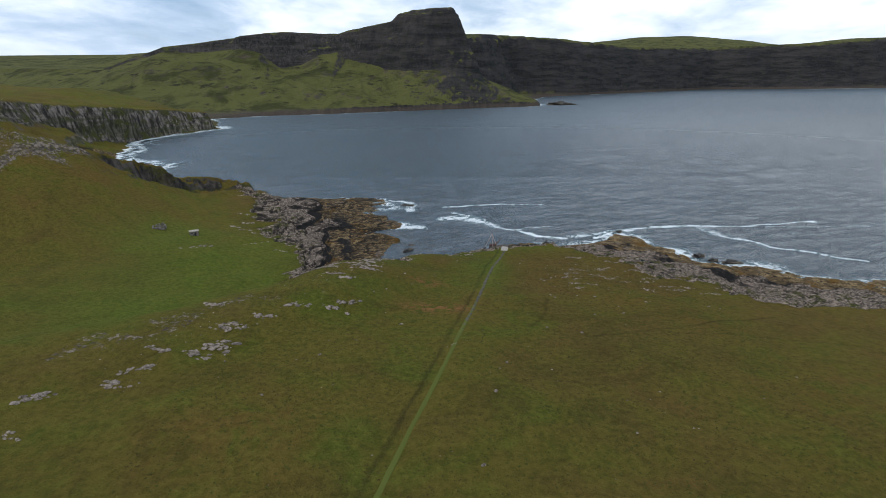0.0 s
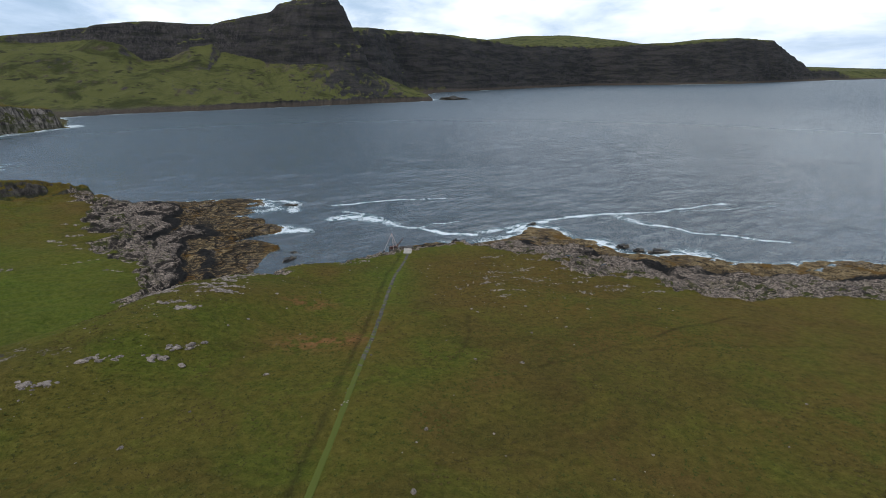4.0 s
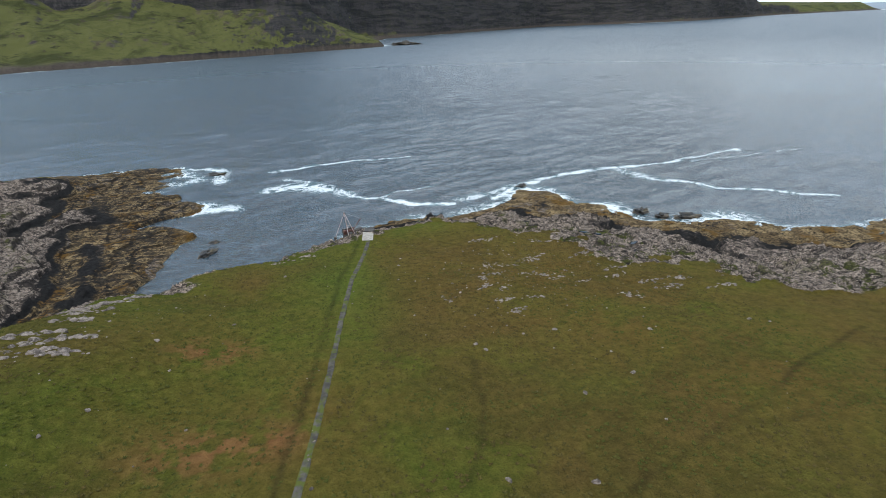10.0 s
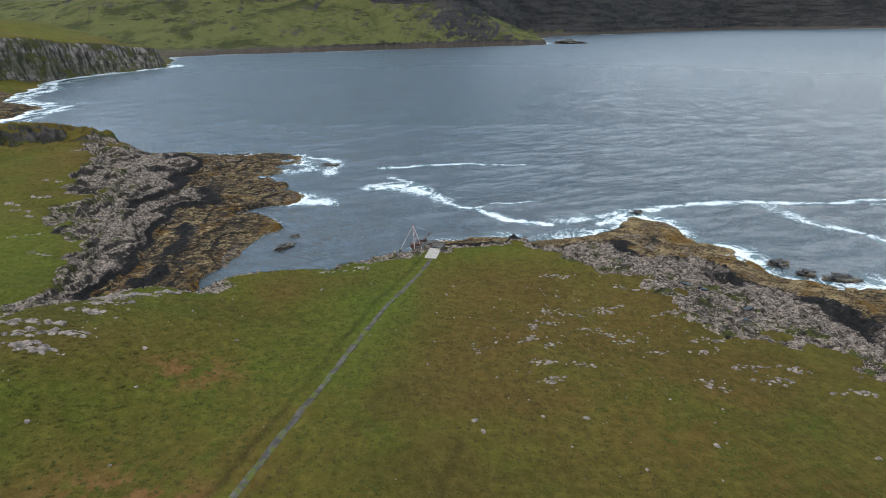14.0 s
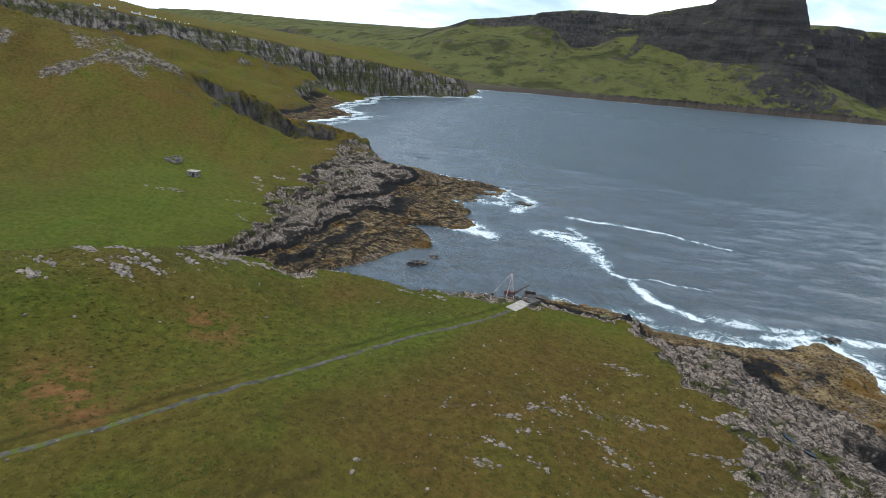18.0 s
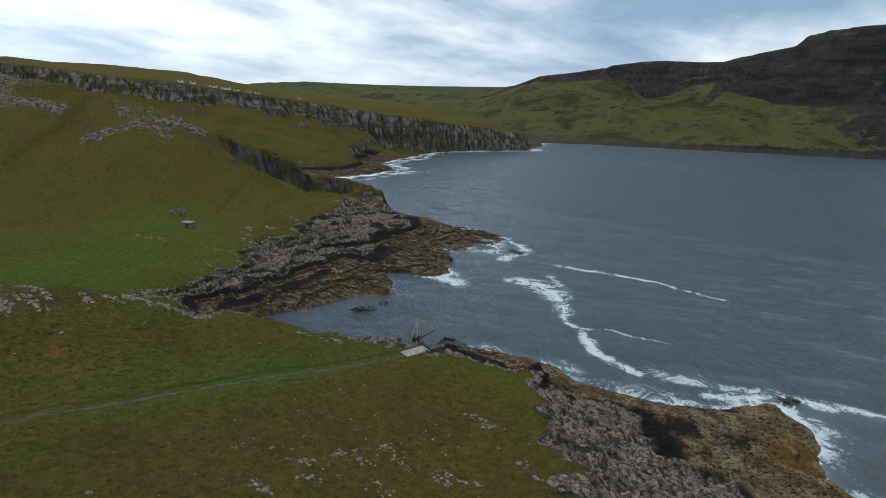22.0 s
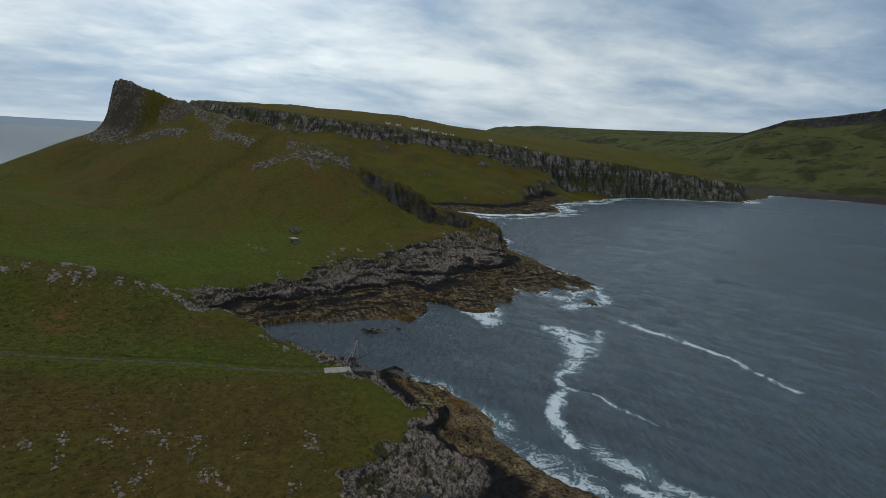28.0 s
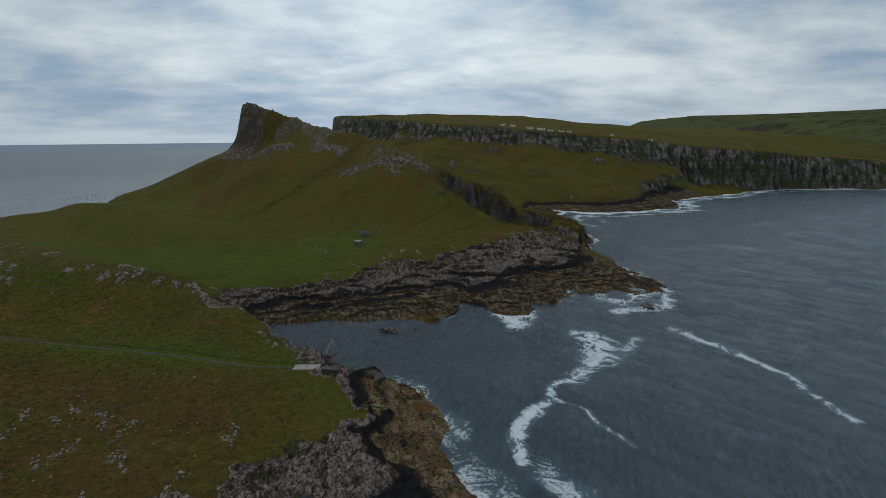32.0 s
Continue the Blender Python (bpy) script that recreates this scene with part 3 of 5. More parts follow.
def ground_material():
    k = Nodes("turf_and_rock")
    big, mid, fine = k.noise(0.014, 5, 0.6), k.noise(0.06, 7, 0.68, dist=0.6), k.noise(0.7, 8, 0.66)
    speck = k.noise(2.6, 8, 0.75)
    fine = k.lin(fine, 0.22, 0.78)
    blades = k.noise(6.0, 6, 0.75)
    green = k.mix(fine, (0.056, 0.068, 0.009), (0.130, 0.136, 0.020))
    olive = k.mix(fine, (0.080, 0.068, 0.012), (0.152, 0.124, 0.024))
    rust = k.mix(fine, (0.082, 0.053, 0.014), (0.158, 0.102, 0.028))
    c = k.mix(k.lin(mid, 0.36, 0.58), green, olive)
    c = k.mix(k.lin(big, 0.44, 0.62), c, k.mix(k.lin(mid, 0.35, 0.65), olive, rust))
    c = k.mix(k.lin(k.noise(0.030, 8, 0.72, dist=1.0), 0.48, 0.62, 0.0, 0.50), c, k.mix(fine, (0.046, 0.036, 0.009), (0.094, 0.068, 0.018)))
    c = k.mix(k.lin(speck, 0.55, 0.74), c, (0.18, 0.155, 0.05))
    c = k.mix(k.lin(speck, 0.46, 0.28, 0.0, 0.8), c, (0.026, 0.028, 0.008))
    c = k.mix(k.lin(blades, 0.52, 0.34, 0.0, 0.55), c, (0.030, 0.032, 0.008))
    red = k.attr("bracken")
    c = k.mix(k.math("MULTIPLY", red, k.lin(k.noise(0.28, 6), 0.42, 0.54)), c, k.mix(fine, (0.14, 0.065, 0.022), (0.26, 0.13, 0.05)))
    c = k.mix(k.math("MULTIPLY", k.attr("brown"), k.lin(k.noise(0.09, 8, 0.7, dist=0.6), 0.38, 0.60)), c, k.mix(fine, (0.086, 0.052, 0.013), (0.168, 0.104, 0.028)))
    c = k.mix(k.attr("lush"), c, k.mix(fine, (0.056, 0.086, 0.011), (0.112, 0.152, 0.022)))
    c = k.mix(k.math("MULTIPLY", k.attr("ditch"), 0.5), c, (0.018, 0.015, 0.008))
    # loose stones and crags through the turf
    crag = k.mix(k.lin(k.noise(0.45, 8, 0.7), 0.40, 0.62), (0.066, 0.053, 0.043), (0.265, 0.215, 0.176))
    c = k.mix(k.lin(k.math("ADD", k.noise(0.75, 8, 0.74), k.math("MULTIPLY", k.attr("crag"), 0.32)), 0.745, 0.785), c, crag)
    far = k.attr("far")
    moor = k.noise(0.011, 8, 0.68, dist=0.8)
    away = k.mix(k.lin(moor, 0.36, 0.56), (0.040, 0.043, 0.015), (0.094, 0.093, 0.030))
    away = k.mix(k.lin(k.noise(0.035, 7, 0.7), 0.56, 0.66), away, (0.055, 0.046, 0.028))
    away = k.mix(k.lin(k.noise(0.022, 6, 0.65, (1, 1, 4)), 0.57, 0.66), away, (0.030, 0.030, 0.016))
    c = k.mix(far, c, away)
    nz = k.n("ShaderNodeNewGeometry")
    up = k.xyz(nz.outputs["Normal"])[2]
    steep = k.lin(k.math("ADD", up, k.math("MULTIPLY", k.math("SUBTRACT", k.noise(0.05, 6), 0.5), 0.30)), k.lin(far, 0.0, 1.0, 0.80, 0.87), k.lin(far, 0.0, 1.0, 0.66, 0.74))
    steep = k.math("MULTIPLY", steep, k.math("SUBTRACT", 1.0, k.math("MULTIPLY", k.attr("knoll"), k.lin(k.noise(0.10, 7, 0.7), 0.32, 0.47))))
    steep = k.math("MULTIPLY", steep, k.math("SUBTRACT", 1.0, k.math("MULTIPLY", k.attr("crag"), 0.85)))
    streak = k.noise(0.20, 9, 0.70, (1, 1, 0.30))
    beds = k.noise(0.05, 5, 0.6, (0.15, 0.15, 3.0))
    cliff = k.mix(k.lin(streak, 0.40, 0.64), (0.036, 0.031, 0.028), (0.29, 0.240, 0.200))
    cliff = k.mix(k.lin(k.xyz()[0], -300, -255, 0.0, 0.65), cliff, (0.030, 0.027, 0.025))
    cliff = k.mix(k.lin(beds, 0.46, 0.58), cliff, k.mix(0.6, cliff, (0.045, 0.048, 0.020)))
    cliff = k.mix(k.lin(k.noise(0.055, 8, 0.72, (1, 1, 1.6), dist=0.5), 0.50, 0.60), cliff, k.mix(fine, (0.040, 0.042, 0.014), (0.105, 0.100, 0.034)))
    cliff = k.mix(k.math("MULTIPLY", far, 0.82), cliff, k.mix(k.lin(k.noise(0.02, 7, 0.7, (0.5, 0.5, 3.2), dist=0.4), 0.36, 0.66), (0.018, 0.018, 0.021), (0.056, 0.049, 0.048)))
    scree = k.math("MULTIPLY", k.math("MAXIMUM", far, k.lin(k.xyz()[0], -300, -345)), k.lin(k.noise(0.030, 7, 0.7, (1, 1, 0.5), dist=0.6), 0.50, 0.62))
    c = k.mix(k.math("MULTIPLY", scree, k.lin(up, 0.93, 0.80)), c, k.mix(fine, (0.060, 0.045, 0.032), (0.130, 0.100, 0.072)))
    c = k.mix(steep, c, cliff)
    strand = k.math("MULTIPLY", far, k.lin(k.math("ADD", k.xyz()[2], k.math("MULTIPLY", k.noise(0.03, 5), 10.0)), 18.0, 11.0))
    c = k.mix(strand, c, k.mix(k.noise(0.2, 7, 0.7), (0.030, 0.024, 0.020), (0.12, 0.095, 0.075)))
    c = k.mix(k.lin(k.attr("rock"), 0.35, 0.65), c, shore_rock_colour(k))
    h = k.math("ADD", k.math("MULTIPLY", fine, 0.35), k.math("MULTIPLY", k.noise(0.35, 9, 0.68), 0.65))
    split = k.lin(k.math("MINIMUM", k.voronoi(0.60, stretch=(0.55, 1.6, 1.0), turn=25), k.voronoi(1.5, stretch=(0.7, 1.4, 1.0), turn=-15)), 0.0, 0.12)
    h = k.math("ADD", h, k.math("MULTIPLY", k.math("MULTIPLY", split, k.attr("rock")), 0.22))
    k.bump(h, 1.0, 1.1)
    k.b.inputs["Specular IOR Level"].default_value = 0.04
    return k.done(c, 0.9)


def sea_material():
    k = Nodes("sea_water")
    foam_at = k.attr("foam")
    web, lace = k.noise(0.11, 9, 0.66, dist=1.2), k.noise(0.45, 8, 0.7, dist=1.4)
    fine = k.noise(1.6, 9, 0.78)
    vein = k.math("SUBTRACT", 0.5, k.math("MULTIPLY", k.math("ABSOLUTE", k.math("SUBTRACT", web, 0.5)), 5.0))
    thread = k.math("SUBTRACT", 0.5, k.math("MULTIPLY", k.math("ABSOLUTE", k.math("SUBTRACT", lace, 0.5)), 4.5))
    f = k.math("ADD", k.math("ADD", k.math("MULTIPLY", foam_at, 1.0), k.math("MULTIPLY", vein, 0.85)), k.math("ADD", k.math("MULTIPLY", thread, 0.45), k.math("MULTIPLY", k.math("SUBTRACT", fine, 0.5), 1.1)))
    f = k.math("MULTIPLY", k.lin(f, 0.95, 1.42), k.lin(foam_at, 0.08, 0.45))
    deep = k.mix(k.noise(0.006, 5, 0.6), (0.014, 0.029, 0.042), (0.027, 0.052, 0.070))
    turned = k.n("ShaderNodeMapping")
    turned.inputs["Rotation"].default_value = (0, 0, radians(24))
    k.put(turned.inputs[0], k.pos)
    lie = turned.outputs[0]
    swell = k.noise(0.055, 3, 0.5, (1, 2.8, 1), lie, dist=0.5)
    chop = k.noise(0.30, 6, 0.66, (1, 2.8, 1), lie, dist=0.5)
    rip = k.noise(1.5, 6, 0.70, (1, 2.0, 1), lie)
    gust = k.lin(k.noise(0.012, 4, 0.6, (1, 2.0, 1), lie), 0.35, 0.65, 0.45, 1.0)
    # wave shading put into the colour: troughs darkened, crests paled along the chop
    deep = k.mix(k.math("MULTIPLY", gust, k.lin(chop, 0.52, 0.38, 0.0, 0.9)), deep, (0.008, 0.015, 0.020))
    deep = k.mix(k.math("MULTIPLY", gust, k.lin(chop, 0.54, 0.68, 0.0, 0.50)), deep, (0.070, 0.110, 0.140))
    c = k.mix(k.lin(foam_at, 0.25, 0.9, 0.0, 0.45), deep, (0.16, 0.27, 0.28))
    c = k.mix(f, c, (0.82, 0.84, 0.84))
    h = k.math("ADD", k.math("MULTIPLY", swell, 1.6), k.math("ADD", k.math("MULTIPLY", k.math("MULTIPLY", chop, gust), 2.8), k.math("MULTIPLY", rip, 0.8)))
    k.bump(k.math("ADD", h, k.math("MULTIPLY", f, 0.15)), 0.55, 1.7)
    k.b.inputs["IOR"].default_value = 1.80
    away = k.n("ShaderNodeVectorMath")
    away.operation = "LENGTH"
    k.put(away.inputs[0], k.pos)
    # waves too small to see singly roughen the open water
    calm = k.lin(away.outputs["Value"], 150, 1500, 0.20, 0.42)
    return k.done(c, k.math("ADD", calm, k.math("MULTIPLY", f, 0.4)))


# ---- large structure ----
GROUND_MAT, SEA_MAT = ground_material(), sea_material()
gx = axis([(-5000, -1500, 250), (-1500, -720, 20), (-720, -200, 3.2), (-200, -112, 1.0), (-112, 100, 0.55), (100, 175, 1.1), (175, 340, 6), (340, 3300, 16), (3300, 5000, 200)])
gy = axis([(-460, -250, 12), (-250, -150, 1.6), (-150, -70, 0.75), (-70, 60, 0.5), (60, 150, 0.75), (150, 730, 3.4), (730, 1040, 7), (1040, 1420, 3.6), (1420, 1800, 11), (1800, 3300, 24), (3300, 5000, 120)])
GX, GY = np.meshgrid(gx, gy)
GZ, ROCK, DIST, BELT, CRACK_SHADE = land(GX, GY)


POOLS = [(48.0, 2.5, 0.9, 0.55, 30), (50.5, 6.6, 0.8, 0.5, 10), (57.3, -14.3, 1.3, 0.5, -40), (60.4, -15.8, 1.1, 0.5, -30), (66.1, -24.3, 1.3, 0.5, 25), (63.0, -30.4, 0.8, 0.9, 20), (17.2, 15.2, 1.6, 1.1, 20)]
POOL_Z = []
for px, py, pa, pb, turn in POOLS:
    pr = np.hypot((GX - px) / (pa + 0.5), (GY - py) / (pb + 0.5))
    pm = pr < 2.2
    POOL_Z.append(float(np.percentile(GZ[pm], 22)))
    bed = np.exp(-(pr[pm] / 1.25) ** 6)
    GZ[pm] = GZ[pm] * (1 - bed) + bed * (POOL_Z[-1] - 0.35)


def blob(x, y, spots):
    v = np.zeros_like(x)
    for cx, cy, rx, ry in spots:
        v = np.maximum(v, np.exp(-((x - cx) / rx) ** 2 - ((y - cy) / ry) ** 2))
    return v


BRACKEN = blob(GX, GY, [(-27, -84, 9, 5), (-20, -85, 5, 4), (-30, -60, 6, 4)])
LUSH = 0.55 * blob(GX, GY, [(-120, -30, 50, 60), (-125, -70, 40, 35), (-8, -30, 10, 30), (-150, 5, 34, 30)])
RD, RA, RS = to_line(GX, GY, RIDGE)
KD, KA, KS = to_line(GX, GY, [(-40, -36), (-55, -56), (-64, -80), (-88, -108), (-125, -135)])
CRAG = np.maximum(np.maximum(np.maximum(np.maximum(0.8 * step(20 - RD, 0, 14) * step(fbm(GX, GY, 26, 3, 141), 0.02, 0.22), blob(GX, GY, [(-248, 30, 16, 6), (-222, 38, 12, 6), (-300, -12, 25, 8)])), step(40 - np.hypot(GX + 395, GY + 82), 0, 25)), 0.7 * step(13 - KD, 0, 10) * step(fbm(GX, GY, 13, 3, 143), 0.0, 0.22)), blob(GX, GY, [(24, -37, 12, 9), (34, -30, 8, 8), (12, -47, 6, 5)]) * 0.55)
for line, tall in BANDS:
    wd, wa, ws = to_line(GX, GY, line)
    CRAG = np.maximum(CRAG, step(5.5 - np.abs(ws * wd - 1 + 3.5 * fbm(GX, GY, 8, 3, 65)), 0, 3) * step(wa, 0, 0.3) * step(len(line) - 1 - wa, 0, 0.3))
CRAG = np.maximum(CRAG, 0.9 * step(24 - RD, 0, 14) * step(-GX, 280, 315) * step(fbm(GX, GY, 15, 3, 145), -0.25, 0.05))
BROWN = 0.75 * blob(GX, GY, [(26, -42, 24, 20), (40, -64, 26, 20), (-14, -78, 9, 14), (60, -85, 25, 18), (-205, 40, 40, 22), (-60, -150, 20, 25), (-232, 20, 30, 30), (-200, 52, 34, 22), (-300, -25, 50, 30), (-640, 200, 220, 260), (70, -130, 30, 22)])
KNOLL = step(75 - np.hypot(GX + 385, GY + 65), 0, 30)
DD, _, DS = to_line(GX + 0.5 * fbm(GX, GY, 6, 3, 131), GY, [(p[0] - 2.6, p[1]) for p in TRACK])
DITCH = np.exp(-(DD / 0.55) ** 2) * (0.35 + 0.9 * np.clip(vnoise(GX, GY, 7, 133) + 0.5, 0, 1))
for line, amount in (([(16, -103), (30.5, -96.5), (42, -92), (56, -85.5), (77, -77)], 0.95), ([(0, -98), (3.4, -92), (6.4, -82.7), (8, -72)], 0.85), ([(30.5, -96.5), (60, -96), (90, -99)], 0.6)):
    ld, _, _ = to_line(GX + 0.8 * fbm(GX, GY, 9, 3, 135), GY + 0.8 * fbm(GX, GY, 9, 3, 137), line)
    DITCH = np.maximum(DITCH, amount * np.exp(-(ld / 0.5) ** 2) * (0.4 + 0.9 * np.clip(vnoise(GX, GY, 5, 139) + 0.5, 0, 1)))
ground = grid_mesh("ground", gx, gy, GZ, [GROUND_MAT], {"rock": ROCK, "bracken": BRACKEN, "lush": LUSH, "crag": CRAG, "belt": BELT, "ditch": DITCH, "crack_shade": CRACK_SHADE, "knoll": KNOLL, "brown": BROWN, "far": step(GY + 0.3 * GX, 500, 800)})
tagged(ground, "rough green and brown moorland turf with bare shore rock and sea cliffs", "ground", kind="structure")

wx = axis([(-5000, -800, 200), (-800, -200, 6), (-200, 300, 1.3), (300, 800, 8), (800, 5000, 120), (5000, 5600, 300)])
wy = axis([(-5600, -1500, 410), (-1500, -100, 40), (-100, 220, 1.3), (220, 1420, 7), (1420, 5000, 120)])
WX, WY = np.meshgrid(wx, wy)
WD = signed(WX, WY, SHORE) + shore_wobble(WX, WY)
STREAKS = [([(-25, 115), (-5, 119), (13, 122), (36, 117)], 1.8, 0.95), ([(-27, 113), (-16, 117), (-5, 119)], 3.2, 0.8),
           ([(-29, 82), (-20, 84), (-10, 79), (-5, 73), (0, 68)], 4.6, 0.95), ([(-21, 95), (-12, 86), (-3, 77)], 3.2, 0.75),
           ([(0, 67), (5, 60), (8.5, 58), (14, 57.5), (18, 53), (21, 51), (26, 46), (29, 43), (38, 40)], 1.35, 1.15), ([(14, 58), (17, 62), (20, 64.5), (27, 64), (36, 66)], 1.3, 0.9),
           ([(52, 45), (66, 54), (87, 63), (110, 63), (137, 65), (184, 75)], 2.6, 0.95), ([(115, 50), (122, 41), (134, 25), (152, 13), (166, 4)], 2.3, 0.9), ([(110, 63), (116, 52), (122, 41)], 3.2, 0.7),
           ([(42, 45), (50, 51), (62, 55)], 4.0, 0.8), ([(-70, 138), (-52, 122), (-48, 105)], 5.0, 0.9), ([(-62, 63), (-50, 67), (-42, 64)], 4.5, 1.0), ([(150, 62), (210, 66)], 2.5, 0.6)]
FOAM = 0.85 * np.exp(-np.clip(-WD - 0.5, 0, None) / 2.6) * (0.45 + 0.9 * (fbm(WX, WY, 30, 2, 91) + 0.35))
FOAM *= 1 - 0.85 * blob(WX, WY, [(-30, 20, 28, 28), (-50, -5, 20, 20)])
FOAM = np.maximum(FOAM, 1.3 * np.exp(-np.clip(-WD, 0, None) / 8.0) * blob(WX, WY, [(72, 46, 26, 22), (92, 20, 17, 18), (-58, 118, 18, 24), (-48, 66, 14, 14), (120, 4, 40, 14), (40, 36, 18, 10), (22, 32, 10, 6)]))
FOAM = np.maximum(FOAM, 1.5 * np.exp(-np.clip(-WD, 0, None) / 24) * step(WY, 150, 200) * step(740 - WY, 0, 40) * step(-WX, 150, 250) * (0.75 + 0.5 * np.sin(WD * 0.33 + 5 * fbm(WX, WY, 60, 3, 93))))
FOAM = np.maximum(FOAM, 1.4 * np.exp(-np.clip(-WD, 0, None) / 9) * step(WY, 740, 800) * (0.55 + 1.2 * fbm(WX, WY, 90, 3, 99)))
FOAM = np.maximum(FOAM, 1.3 * np.exp(-np.clip(-WD, 0, None) / 24) * blob(WX, WY, [(225, 1310, 60, 50), (-415, 690, 40, 30)]))
for line, wide, amount in STREAKS:
    sd, _, _ = to_line(WX + 5 * fbm(WX, WY, 18, 3, 95), WY + 5 * fbm(WX, WY, 18, 3, 97), line)
    FOAM = np.maximum(FOAM, amount * np.exp(-(sd / (0.85 * wide * (0.45 + 1.5 * np.clip(fbm(WX, WY, 16, 3, 151) + 0.45, 0, 1)))) ** 2))
FOAM = np.minimum(FOAM, 1.15)
WU, WV = WX * 0.91 + WY * 0.41, WY * 0.91 - WX * 0.41
WZ = 0.6 * fbm(WU * 0.5, WV * 1.3, 22, 3, 101) + 0.75 * fbm(WU * 0.45, WV * 1.3, 7, 2, 111)
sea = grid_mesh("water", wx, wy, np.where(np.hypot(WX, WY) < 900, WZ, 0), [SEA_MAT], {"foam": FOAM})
tagged(sea, "dark blue-grey choppy sea with white foam along the rocks", "water", kind="structure")


def pool_mesh(pa, pb, seed):
    bm = bmesh.new()
    ring = []
    for i in range(28):
        a = i * math.tau / 28
        r = 1 + 0.28 * noise.noise((math.cos(a) * 1.3 + seed * 7, math.sin(a) * 1.3, 0.5)) + 0.1 * noise.noise((math.cos(a) * 4, math.sin(a) * 4, seed))
        ring.append((pa * r * math.cos(a), pb * r * math.sin(a)))
    top, low = [bm.verts.new((x, y, 0)) for x, y in ring], [bm.verts.new((x * 0.9, y * 0.9, -0.3)) for x, y in ring]
    bm.faces.new(top)
    bm.faces.new(low[::-1])
    for i in range(28):
        bm.faces.new((low[i], low[(i + 1) % 28], top[(i + 1) % 28], top[i]))
    return bm


def pool_material(name, colour, rough):
    k = Nodes(name)
    k.bump(k.noise(2.0, 4), 0.15, 0.05)
    k.b.inputs["Specular IOR Level"].default_value = 0.2
    return k.done(k.mix(k.noise(1.2, 5), colour, tuple(v * 1.8 for v in colour)), rough)


CLEAR_POOL, GREEN_POOL = pool_material("still_water", (0.010, 0.014, 0.018), 0.06), pool_material("weedy_water", (0.075, 0.080, 0.010), 0.45)
for i, (px, py, pa, pb, turn) in enumerate(POOLS):
    me = bpy.data.meshes.new("rock_pool")
    bm = pool_mesh(pa, pb, i)
    bm.to_mesh(me)
    bm.free()
    green = i == len(POOLS) - 1
    me.materials.append(GREEN_POOL if green else CLEAR_POOL)
    ob = new("rock_pool", me)
    ob.matrix_world = Matrix.Translation((px, py, POOL_Z[i])) @ Matrix.Rotation(radians(turn), 4, "Z")
    tagged(ob, "weedy yellow-green rock pool below the landing place" if green else "small dark still rock pool in the shore slabs", "pool", "rock pools")


# ---- helpers for things ----
def ground_at(x, y):
    i = min(max(int(np.searchsorted(gx, x)) - 1, 0), len(gx) - 2)
    j = min(max(int(np.searchsorted(gy, y)) - 1, 0), len(gy) - 2)
    u, v = (x - gx[i]) / (gx[i + 1] - gx[i]), (y - gy[j]) / (gy[j + 1] - gy[j])
    a = GZ[j, i] * (1 - u) + GZ[j, i + 1] * u
    b = GZ[j + 1, i] * (1 - u) + GZ[j + 1, i + 1] * u
    return float(a * (1 - v) + b * v)


def thing(name, place, label, category, group="", turn=0.0):
    e = new(name)
    e.matrix_world = Matrix.Translation(place) @ Matrix.Rotation(radians(turn), 4, "Z")
    e.empty_display_size = 0.3
    return tagged(e, label, category, group)


def mesh_of(name, bm, material):
    me = bpy.data.meshes.new(name)
    bm.to_mesh(me)
    bm.free()
    me.materials.append(material)
    return me


def part(name, bm, material, parent, label=""):
    ob = new(name, mesh_of(name, bm, material))
    ob.parent = parent
    return tagged(ob, label) if label else ob


def box(size, at=(0, 0, 0), bevel=0.02, bm=None, turn=None):
    bm2 = bmesh.new()
    m = Matrix.Translation(at)
    if turn is not None:
        m = m @ turn
    bmesh.ops.create_cube(bm2, size=1, matrix=Matrix.Diagonal((*size, 1)))
    if bevel:
        bmesh.ops.bevel(bm2, geom=list(bm2.edges), offset=bevel, segments=1, affect="EDGES")
    bm2.transform(m)
    return merge(bm, bm2)


def merge(bm, other):
    if bm is None:
        return other
    me = bpy.data.meshes.new("tmp")
    other.to_mesh(me)
    other.free()
    bm.from_mesh(me)
    bpy.data.meshes.remove(me)
    return bm


def beam(a, b, thick, bm=None, sides=8):
    """A round or square bar from a to b."""
    a, b = Vector(a), Vector(b)
    o = bmesh.new()
    bmesh.ops.create_cone(o, cap_ends=True, segments=sides, radius1=thick, radius2=thick, depth=(b - a).length)
    o.transform(Matrix.Translation((a + b) / 2) @ (b - a).to_track_quat("Z", "Y").to_matrix().to_4x4())
    return merge(bm, o)


def wheel(at, axis_to, radius, width, bm=None):
    a, d = Vector(at), Vector(axis_to).normalized()
    bm = beam(a - d * width / 2, a + d * width / 2, radius, bm, 20)
    for s in (-1, 1):
        bm = beam(a + d * (s * width / 2 - 0.03), a + d * (s * width / 2 + 0.03), radius * 1.25, bm, 20)
    return bm


